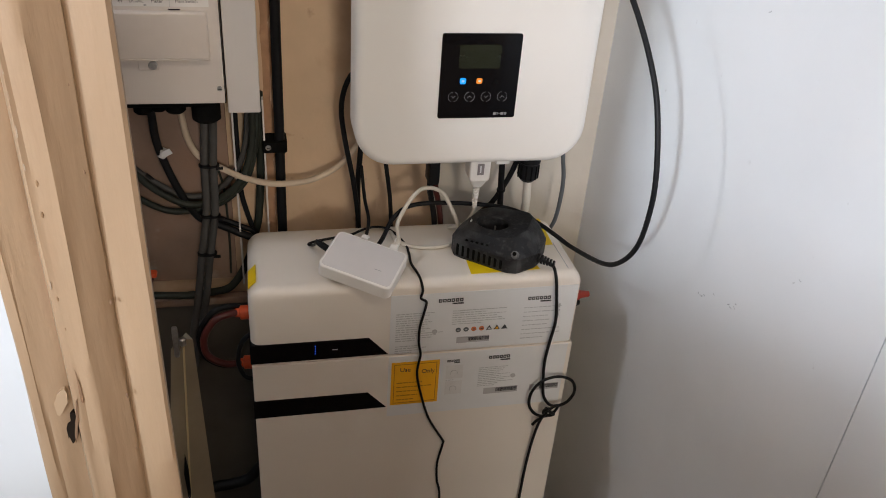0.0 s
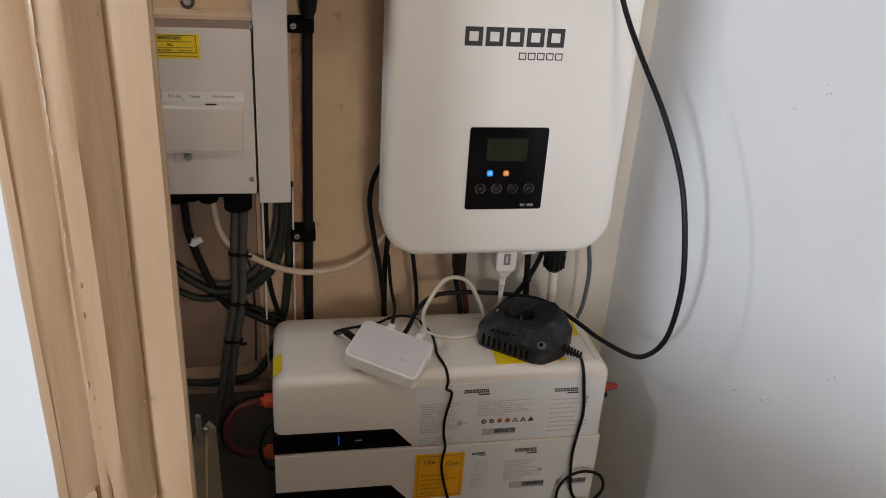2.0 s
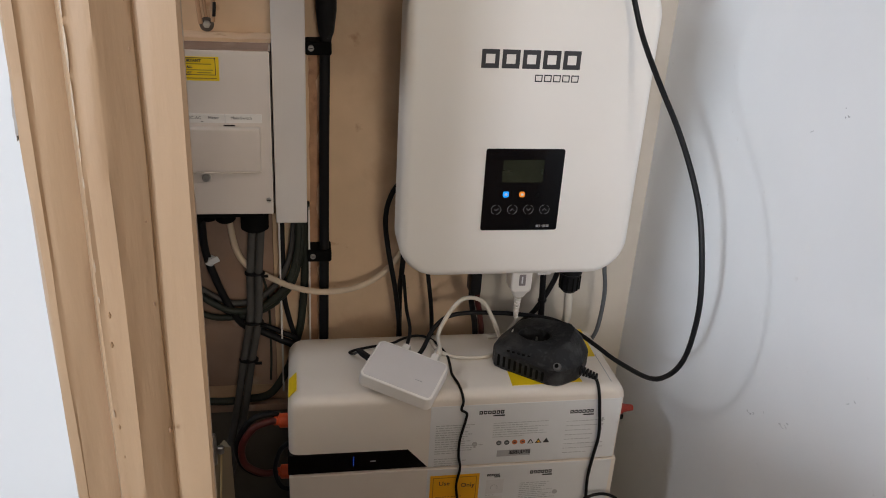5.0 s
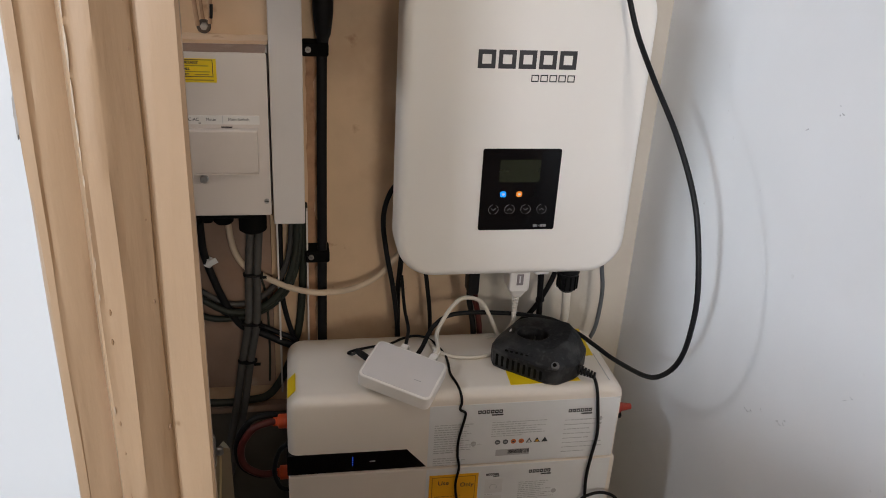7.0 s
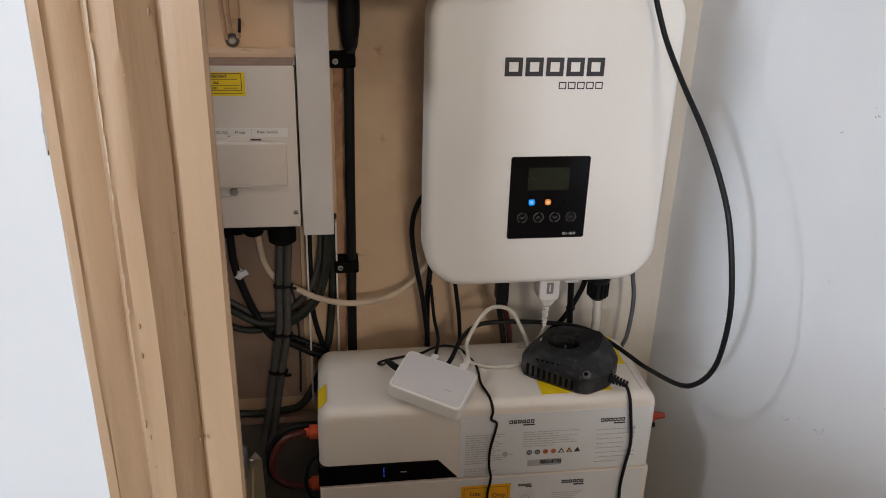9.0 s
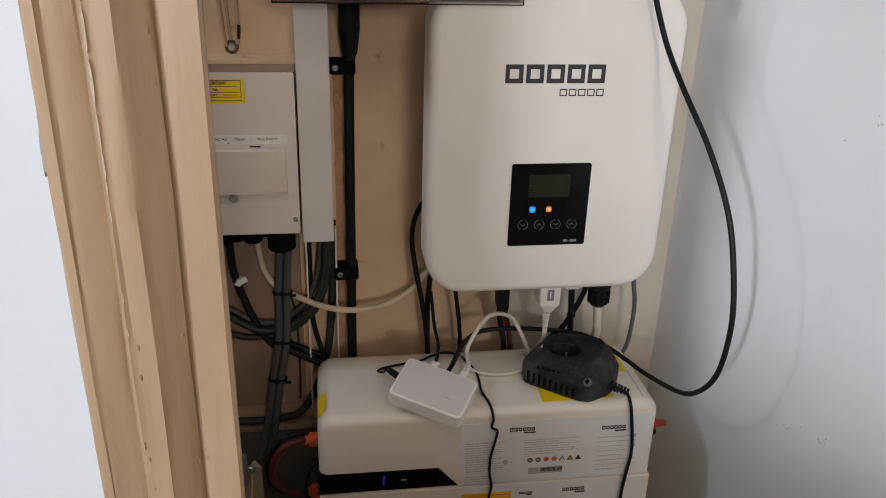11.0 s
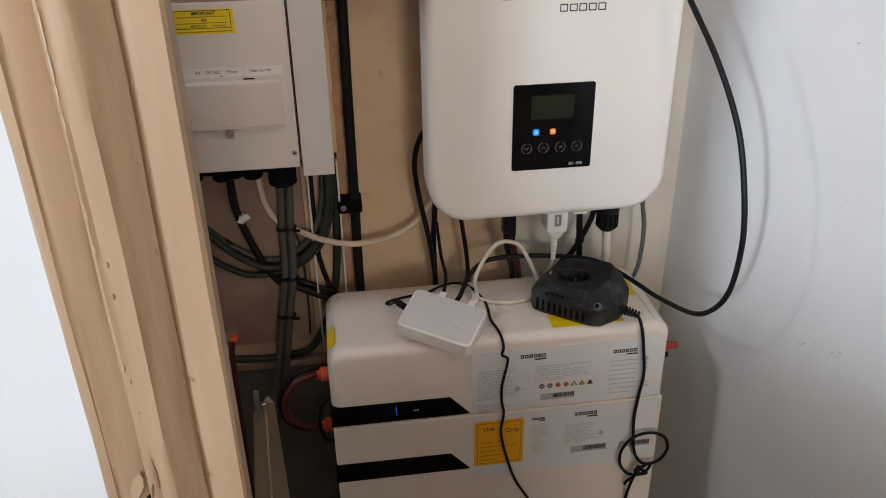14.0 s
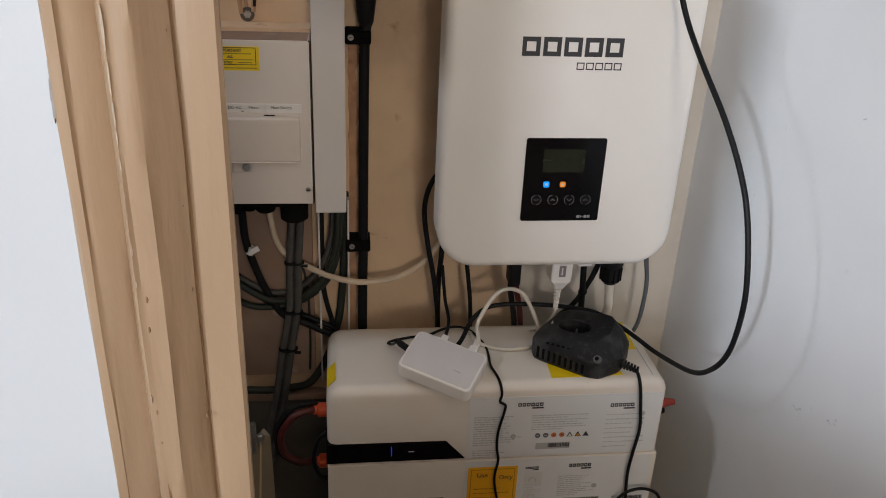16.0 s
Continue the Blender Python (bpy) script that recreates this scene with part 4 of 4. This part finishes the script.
tagged(part("cord_tail", tube([(0.449, -0.018, 0.449), (0.443, -0.016, 0.438), (0.437, -0.012, 0.428), (0.434, -0.010, 0.420)], 0.0024), M_CABLE), "loose end of the knotted cord", "cord")

# ---------------------------------------------------------------- fuse box and trunking
fuse = thing("consumer_unit", "grey-white metal fuse box with hinged flap and yellow warning sticker", "fuse box")
BX0, BX1, BZ0, BZ1, BY = -0.36, -0.0145, 0.9215, 1.1405, 0.130
part("enclosure", slab_y(BX0, BX1, BZ0, BZ1, BY, 0.2165, 0.002, 0.0015, 2), M_BOX, fuse)
part("lid_seam", box(BX1 - 0.0015, BX1 + 0.0008, BY + 0.002, BY + 0.006, BZ0, BZ1), M_DARK, fuse)
part("dust_layer", box(BX0, BX1 - 0.002, BY + 0.004, 0.1838, BZ1 + 0.0001, BZ1 + 0.0012), M_BACKBOARD, fuse, "brown plaster dust on the lid")
flap = part("flap", slab_y(-0.330, -0.0285, 0.9850, 1.0440, BY - 0.012, BY + 0.001, 0.002, 0.0025, 3), M_FLAP, fuse, "ivory hinged flap over the switches")
part("flap_lip", box(-0.330, -0.0285, BY - 0.0125, BY - 0.0100, 0.9838, 0.9855, r=0.0005, seg=1), M_FLAP, fuse)
part("name_strip", box(-0.330, -0.026, BY - 0.0012, BY + 0.0005, 1.0490, 1.0605), M_STRIP, fuse, "white strip of switch names")
lettering("switch_name", "Main Switch", 0.0055, -0.0520, BY - 0.0014, 1.0555, M_INK, fuse)
lettering("switch_name", "Meter", 0.0055, -0.0865, BY - 0.0014, 1.0555, M_INK, fuse)
lettering("switch_name", "DC-AC", 0.0055, -0.1105, BY - 0.0014, 1.0555, M_INK, fuse)
lettering("switch_name", "EV", 0.0055, -0.1290, BY - 0.0014, 1.0555, M_INK, fuse)
part("divider_line", bars([(-0.0725, -0.0721, 1.049, 1.061)], BY - 0.0012), M_GREYINK, fuse)
part("flap_slot", box(-0.0745, -0.0605, BY - 0.0020, BY - 0.0008, 1.0448, 1.0462), M_DARK, fuse, "dark slot over the flap")
part("pen_tick", box(-0.1025, -0.0995, BY - 0.0017, BY - 0.0012, 1.0502, 1.0512), M_INK, fuse)
part("catch_plate", box(-0.118, -0.094, BY - 0.002, BY + 0.0005, 0.968, 0.983, r=0.0008, seg=1), M_BOX, fuse)
part("flap_catch", disc_at(-0.100, BY - 0.001, 0.9755, 0.0056, 0.006, 16, 0.0012), M_STEEL, fuse, "round metal catch")
for x in (-0.0205, -0.352):
    part("lid_screw", disc_at(x, BY, 0.9425, 0.0034, 0.003, 14, 0.001), M_STEEL, fuse, "small lid screw")
    part("screw_slot", box(x - 0.0026, x + 0.0026, BY - 0.0034, BY - 0.0028, 0.9421, 0.9429), M_DARK, fuse)
part("warning_sticker", box(-0.150, -0.0765, BY - 0.0006, BY + 0.0005, 1.1030, 1.1330), M_YELLOW2, fuse, "yellow warning sticker with black border")
fr = bmesh.new()
for a in ((-0.148, -0.0805, 1.1310, 1.1318), (-0.148, -0.0805, 1.1100, 1.1108), (-0.148, -0.1472, 1.1108, 1.1310), (-0.0813, -0.0805, 1.1108, 1.1310)):
    add_box(fr, a[0], a[1], BY - 0.0009, BY - 0.0006, a[2], a[3])
part("sticker_border", fr, M_INK, fuse)
lettering("sticker_word", "IMPORTANT", 0.0050, -0.112, BY - 0.0009, 1.1280, M_INK, fuse, 0.0002)
lettering("sticker_word", "ALL", 0.0042, -0.112, BY - 0.0009, 1.1200, M_INK, fuse, 0.0002)
lettering("sticker_word", "FACTORY", 0.0042, -0.119, BY - 0.0009, 1.1130, M_INK, fuse, 0.0001)
part("sticker_print", bars([(-0.145, -0.086, 1.1234, 1.1245), (-0.145, -0.084, 1.1160, 1.1170), (-0.103, -0.086, 1.1125, 1.1136), (-0.146, -0.080, 1.1055, 1.1068)], BY - 0.0006, 0.0003), mat("faint_brown_print", (0.30, 0.22, 0.02), 0.5), fuse)
part("gland_strip", box(-0.34, -0.028, BY + 0.012, 0.205, BZ0 - 0.010, BZ0 + 0.001, r=0.002, seg=1), M_DARK, fuse, "black rubber gland strip")
for x, r, h in ((-0.0430, 0.0195, 0.032), (-0.0830, 0.014, 0.019), (-0.105, 0.010, 0.017), (-0.125, 0.013, 0.020), (-0.165, 0.015, 0.019)):
    part("box_gland", turned([(r * 0.8, 0), (r, 0.003), (r, h - 0.004), (r * 0.85, h)], Matrix.Translation((x, 0.172, BZ0 - 0.008 - h)), 18), M_DARK, fuse, "black cable gland")

trunk = thing("cable_trunking", "white plastic cable trunking, lid cut short over open cables", "trunking")
part("lid", slab_y(-0.0125, 0.0305, 0.8995, 2.0, 0.150, 0.2285, 0.0015, 0.0015, 2), M_TRUNK, trunk)
part("channel_back", box(-0.0115, 0.0345, 0.2262, 0.2295, 0.52, 0.8990), M_PLASTER, trunk)
for x in (-0.0115, 0.0320):
    part("channel_lip", box(x, x + 0.0025, 0.2000, 0.2260, 0.60 if x > 0 else 0.585, 0.8990), M_TRUNK, trunk, "open side lip of the trunking")

# black conduit with saddles and a shrink sleeve
conduit = thing("black_conduit", "black vertical cable in saddle clips with thick sleeve", "conduit")
part("pipe", tube([(0.0555, 0.205, 0.45), (0.0545, 0.205, 0.69), (0.0555, 0.205, 0.85), (0.0560, 0.205, 1.0), (0.0575, 0.205, 1.16)], 0.0075), M_CABLE, conduit)
part("sleeve", turned([(0.0080, 0), (0.0105, 0.006), (0.0140, 0.035), (0.0145, 0.12), (0.0145, 0.40)], Matrix.Translation((0.0590, 0.205, 1.148)), 18), M_CABLE, conduit, "thick black shrink sleeve")
part("sleeve_lip", prism([(0.060, 1.146), (0.0655, 1.143), (0.0685, 1.165), (0.060, 1.165)], 0.196, 0.206), M_CABLE, conduit)
for z in (1.1345, 0.8270):
    saddle = part("saddle", slab_y(0.0305, 0.0660, z - 0.0095, z + 0.0085, 0.1930, 0.2295, 0.003, 0.003, 4), M_DARK, conduit, "black saddle clip")
    part("saddle_screw", disc_at(0.0385, 0.1935, z, 0.0042, 0.002, 14, 0.0008), M_STEEL, saddle, "bright screw head")
    part("screw_cross", box(0.0363, 0.0407, 0.1909, 0.1916, z - 0.0004, z + 0.0004), M_DARK, saddle)

# ---------------------------------------------------------------- cables under the fuse box
GREYA = [(-0.047, 0.185, 0.905), (-0.048, 0.185, 0.873), (-0.053, 0.185, 0.805), (-0.056, 0.185, 0.731), (-0.069, 0.185, 0.654), (-0.082, 0.180, 0.572), (-0.100, 0.170, 0.485), (-0.125, 0.16, 0.38), (-0.13, 0.15, 0.1)]
cable("grey_cable", GREYA, 0.0063, M_GREYC, "thick grey supply cable tied to its neighbour")
cable("grey_cable", [(x + 0.0120, y - 0.003, z) for x, y, z in GREYA], 0.0060, M_GREYC, "thick grey supply cable tied to its neighbour")
for x, z in ((-0.0468, 0.805), (-0.0510, 0.722), (-0.0610, 0.656)):
    tie = turned([(0.0098, 0), (0.0098, 0.0034)], Matrix.Translation((x, 0.183, z)) @ Matrix.Diagonal((1.50, 0.95, 1, 1)), 18)
    add_box(tie, x + 0.010, x + 0.020, 0.170, 0.174, z, z + 0.003)
    tagged(part("cable_tie", tie, M_CABLE), "black tie round two grey cables", "cable tie", "cable ties")
cable("black_cable", [(-0.121, 0.190, 0.915), (-0.120, 0.203, 0.881), (-0.118, 0.205, 0.836), (-0.108, 0.205, 0.795), (-0.092, 0.205, 0.750), (-0.071, 0.206, 0.710), (-0.045, 0.206, 0.696), (-0.014, 0.204, 0.680), (0.012, 0.200, 0.664), (0.03, 0.21, 0.60)], 0.0058, M_CABLE, "black cable curving down behind the battery")
cable("black_cable", [(-0.140, 0.208, 0.782), (-0.127, 0.208, 0.768), (-0.100, 0.209, 0.735), (-0.070, 0.209, 0.716), (-0.040, 0.209, 0.704), (-0.010, 0.207, 0.690), (0.014, 0.206, 0.672), (0.03, 0.212, 0.60)], 0.0042, M_CABLE, "black cable running beside another one")
tag = thing("cable_tag", "white paper tag taped round a black cable", "tag")
local_part("tag_band", turned([(0.0066, 0), (0.0066, 0.012)], pose(-0.1135, 0.205, 0.812, 0, 22), 14), M_PAPER, tag, Matrix())
local_part("tag_flag", box(-0.0075, 0.0075, -0.0008, 0.0008, -0.0045, 0.0045, r=0.0006, seg=1), M_PAPER, tag, pose(-0.1050, 0.1965, 0.8210, 0, -28, 0))
cable("white_flex", [(-0.083, 0.190, 0.91), (-0.081, 0.205, 0.883), (-0.075, 0.208, 0.838), (-0.061, 0.205, 0.811), (-0.037, 0.202, 0.796), (-0.005, 0.192, 0.783), (0.024, 0.183, 0.777), (0.055, 0.180, 0.774), (0.099, 0.188, 0.775), (0.139, 0.200, 0.789), (0.166, 0.205, 0.817), (0.187, 0.207, 0.851), (0.20, 0.208, 0.90)], 0.0047, M_FLEX, "off-white flex sagging across the wall to the inverter")
cable("green_grey_cable", [(0.018, 0.195, 0.905), (0.018, 0.195, 0.883), (0.015, 0.195, 0.832), (-0.002, 0.195, 0.778), (-0.038, 0.197, 0.743), (-0.084, 0.200, 0.735), (-0.127, 0.198, 0.762), (-0.16, 0.196, 0.80)], 0.0052, M_GREENC, "dark green-grey cable looping out of the trunking")
cable("green_grey_cable", [(0.025, 0.203, 0.905), (0.024, 0.203, 0.881), (0.019, 0.203, 0.823), (0.001, 0.203, 0.768), (-0.042, 0.207, 0.729), (-0.103, 0.208, 0.719), (-0.143, 0.207, 0.737), (-0.18, 0.205, 0.77)], 0.0050, M_GREENC, "dark green-grey cable looping out of the trunking")
cable("green_grey_cable", [(0.011, 0.206, 0.905), (0.011, 0.206, 0.880), (0.007, 0.206, 0.835), (-0.008, 0.206, 0.789), (-0.041, 0.208, 0.753), (-0.084, 0.209, 0.744), (-0.131, 0.208, 0.772), (-0.17, 0.208, 0.81)], 0.0046, M_GREYC, "grey cable looping out of the trunking")
cable("trunking_lead", [(-0.006, 0.215, 0.905), (-0.0065, 0.215, 0.879), (-0.0065, 0.214, 0.809), (-0.005, 0.213, 0.745), (0.008, 0.212, 0.686), (0.021, 0.212, 0.655), (0.03, 0.214, 0.58)], 0.0040, M_CABLE, "black lead in the open trunking")
cable("trunking_lead", [(0.0285, 0.216, 0.905), (0.027, 0.216, 0.805), (0.020, 0.216, 0.710), (0.012, 0.216, 0.671), (-0.002, 0.212, 0.623), (-0.030, 0.205, 0.580), (-0.065, 0.205, 0.570), (-0.102, 0.205, 0.567), (-0.149, 0.205, 0.570), (-0.22, 0.205, 0.575)], 0.0062, M_GREENC, "dark green cable leaving the trunking along the ledge")
cable("thin_wire", [(-0.052, 0.213, 0.88), (-0.040, 0.213, 0.80), (-0.03, 0.213, 0.75), (-0.028, 0.213, 0.66), (-0.03, 0.213, 0.60)], 0.0018, M_GREENC, "thin dark wire on the back board")
tagged(part("red_clip", slab_y(-0.146, -0.1335, 0.6415, 0.6490, 0.145, 0.157, 0.0025, 0.002, 3), M_ORANGE), "red-orange connector end by the door frame", "connector")
cable("red_lead", [(-0.142, 0.15, 0.645), (-0.146, 0.15, 0.62), (-0.148, 0.15, 0.55), (-0.15, 0.15, 0.45), (-0.15, 0.15, 0.2)], 0.0045, M_RED, "dark red lead hanging by the door frame")

# ---------------------------------------------------------------- wall bolt and painted wires over the fuse box
bolt = thing("wall_bolt", "zinc bolt with washer in the plaster", "bolt")
part("washer", disc_at(-0.0985, WALL, 1.1560, 0.0095, 0.003, 22, 0.0006), M_RUST, bolt)
part("bolt_head", disc_at(-0.0980, WALL - 0.003, 1.1565, 0.0052, 0.005, 6, 0.0008), M_STEEL, bolt)
WIRE = mat("painted_over_wire", (0.42, 0.27, 0.17), 0.8, vary=0.15, scale=40)
cable("painted_wire", [(-0.1060, 0.226, 1.157), (-0.1085, 0.226, 1.185), (-0.1105, 0.226, 1.21), (-0.1125, 0.226, 1.26), (-0.113, 0.226, 1.40)], 0.0030, WIRE, "wire painted over with plaster above the bolt")
cable("painted_wire", [(-0.0900, 0.226, 1.160), (-0.0885, 0.226, 1.19), (-0.0885, 0.226, 1.23), (-0.089, 0.226, 1.40)], 0.0030, WIRE, "wire painted over with plaster above the bolt")
cable("painted_wire", [(-0.0985, 0.226, 1.166), (-0.1005, 0.226, 1.19), (-0.1015, 0.226, 1.24), (-0.102, 0.226, 1.40)], 0.0022, WIRE, "wire painted over with plaster above the bolt")
tagged(part("wire_end", tube([(-0.0880, 0.222, 1.168), (-0.0870, 0.220, 1.176), (-0.0865, 0.221, 1.186)], 0.0022), M_CABLE), "short black wire end by the bolt", "wire")

# ---------------------------------------------------------------- device with smoked cover over the conduit
meter = thing("smart_meter", "meter unit with cream face behind a smoked plastic cover", "meter")
DX0, DX1, DZ, DY = -0.0324, 0.2576, 1.2356, 0.050
part("cream_face", box(-0.0152, 0.1109, DY + 0.007, 0.145, 1.2510, 1.3295, r=0.001, seg=1), M_CREAM, meter, "cream ribbed inner face")
for k in range(12):
    x = -0.0058 + 0.0098 * k
    part("rib_line", box(x, x + 0.0006, DY + 0.0064, DY + 0.0072, 1.2515, 1.2680), WIRE, meter)
part("grey_face", box(0.1600, 0.2535, DY + 0.0030, DY + 0.0058, DZ + 0.0035, 1.3295, r=0.0006, seg=1), M_GREYDEV, meter, "mauve-grey inner face")
for a in ((DX0, DX1, DY, DY + 0.0025, DZ + 0.0025, 1.335), (DX0, 0.146, DY, 0.1480, DZ, DZ + 0.0022), (DX0, DX0 + 0.0022, DY + 0.003, 0.2200, DZ + 0.0025, 1.335), (DX1 - 0.0022, DX1, DY + 0.003, 0.2200, 1.2620, 1.335)):
    part("cover_pane", box(*a), M_SMOKE, meter, "smoked see-through cover")
edge = bmesh.new()
add_box(edge, DX0 - 0.0004, DX1 + 0.0004, DY - 0.0006, DY + 0.0004, DZ - 0.0004, DZ + 0.0008)
add_box(edge, DX0 - 0.0004, DX1 + 0.0004, DY - 0.0006, DY + 0.0004, DZ + 0.0148, DZ + 0.0155)
add_box(edge, DX0 - 0.0004, DX0 + 0.0008, DY - 0.0006, DY + 0.0004, DZ, 1.335)
add_box(edge, DX1 - 0.0008, DX1 + 0.0004, DY - 0.0006, DY + 0.0004, DZ, 1.335)
part("cover_edge", edge, M_DARK, meter, "dark cover edges")
part("back_box", box(0.068, 0.145, 0.1455, WALL, 1.262, 1.332), M_GREYDEV, meter)
tagged(part("black_latch", box(0.447, 0.462, 0.12, 0.16, 1.262, 1.285, r=0.003), M_CABLE), "black fitting on top of the inverter", "fitting")

# ---------------------------------------------------------------- board with hasp standing low behind the frame
board = thing("leaning_board", "cream board with metal hasp standing beside the battery", "board")
part("panel", layered([[(-0.175, 0.060, 0.0), (-0.130, 0.058, 0.0), (-0.076, 0.090, 0.0), (-0.100, 0.150, 0.0)], [(-0.118, 0.082, 0.556), (-0.0985, 0.080, 0.574), (-0.086, 0.088, 0.566), (-0.098, 0.115, 0.560)]]), M_BOARD, board)
part("edge_strip", tube([(-0.0985, 0.0785, 0.574), (-0.130, 0.057, 0.0)], 0.0016, 2), M_BOARDEDGE, board, "pale worn edge")
part("hasp", slab_y(-0.1125, -0.1045, 0.548, 0.602, 0.070, 0.076, 0.0035, 0.001, 4), M_STEEL, board, "dull metal hasp")
part("hasp_pin", turned([(0.005, 0), (0.005, 0.010), (0.003, 0.012)], Matrix.Translation((-0.099, 0.072, 0.570)), 12), M_STEEL, board)
part("slot_handle", prism([(-0.1195, 0.325), (-0.1155, 0.360), (-0.1125, 0.325), (-0.1135, 0.270), (-0.1175, 0.265)], 0.054, 0.062), M_DARK, board, "dark slot handle")
tagged(part("floor_lead", tube([(-0.13, 0.12, 0.175), (-0.09, 0.15, 0.182), (-0.055, 0.15, 0.188), (-0.025, 0.15, 0.198), (0.0, 0.15, 0.23)], 0.010), M_CABLE), "thick black lead low beside the battery", "cable")

# ---------------------------------------------------------------- scuffs on the right wall
scuff = random.Random(9)
SM = mat("grey_scuff", (0.40, 0.40, 0.41), 0.8, vary=0.2)
marks = thing("wall_scuffs", "faint grey scuff marks on the white wall", "scuff marks", kind="stuff")
for y, z, n, sp in ((-0.168, 0.775, 6, 0.006), (-0.226, 0.801, 6, 0.012), (-0.198, 1.158, 3, 0.006), (-0.149, 1.125, 1, 0.003), (-0.320, 0.893, 2, 0.008)):
    for k in range(n):
        a, b = y + scuff.gauss(0, sp), z + scuff.gauss(0, sp) * 0.6
        run = [(a, b)]
        for q in range(4):
            a, b = a - scuff.uniform(-0.0006, 0.0022), b + scuff.uniform(-0.0014, 0.0014)
            run.append((a, b))
        part("scuff", tube([(face_x(p, q) + 0.0001, p, q) for p, q in run], scuff.uniform(0.0002, 0.0006), 4, 6), SM, marks)
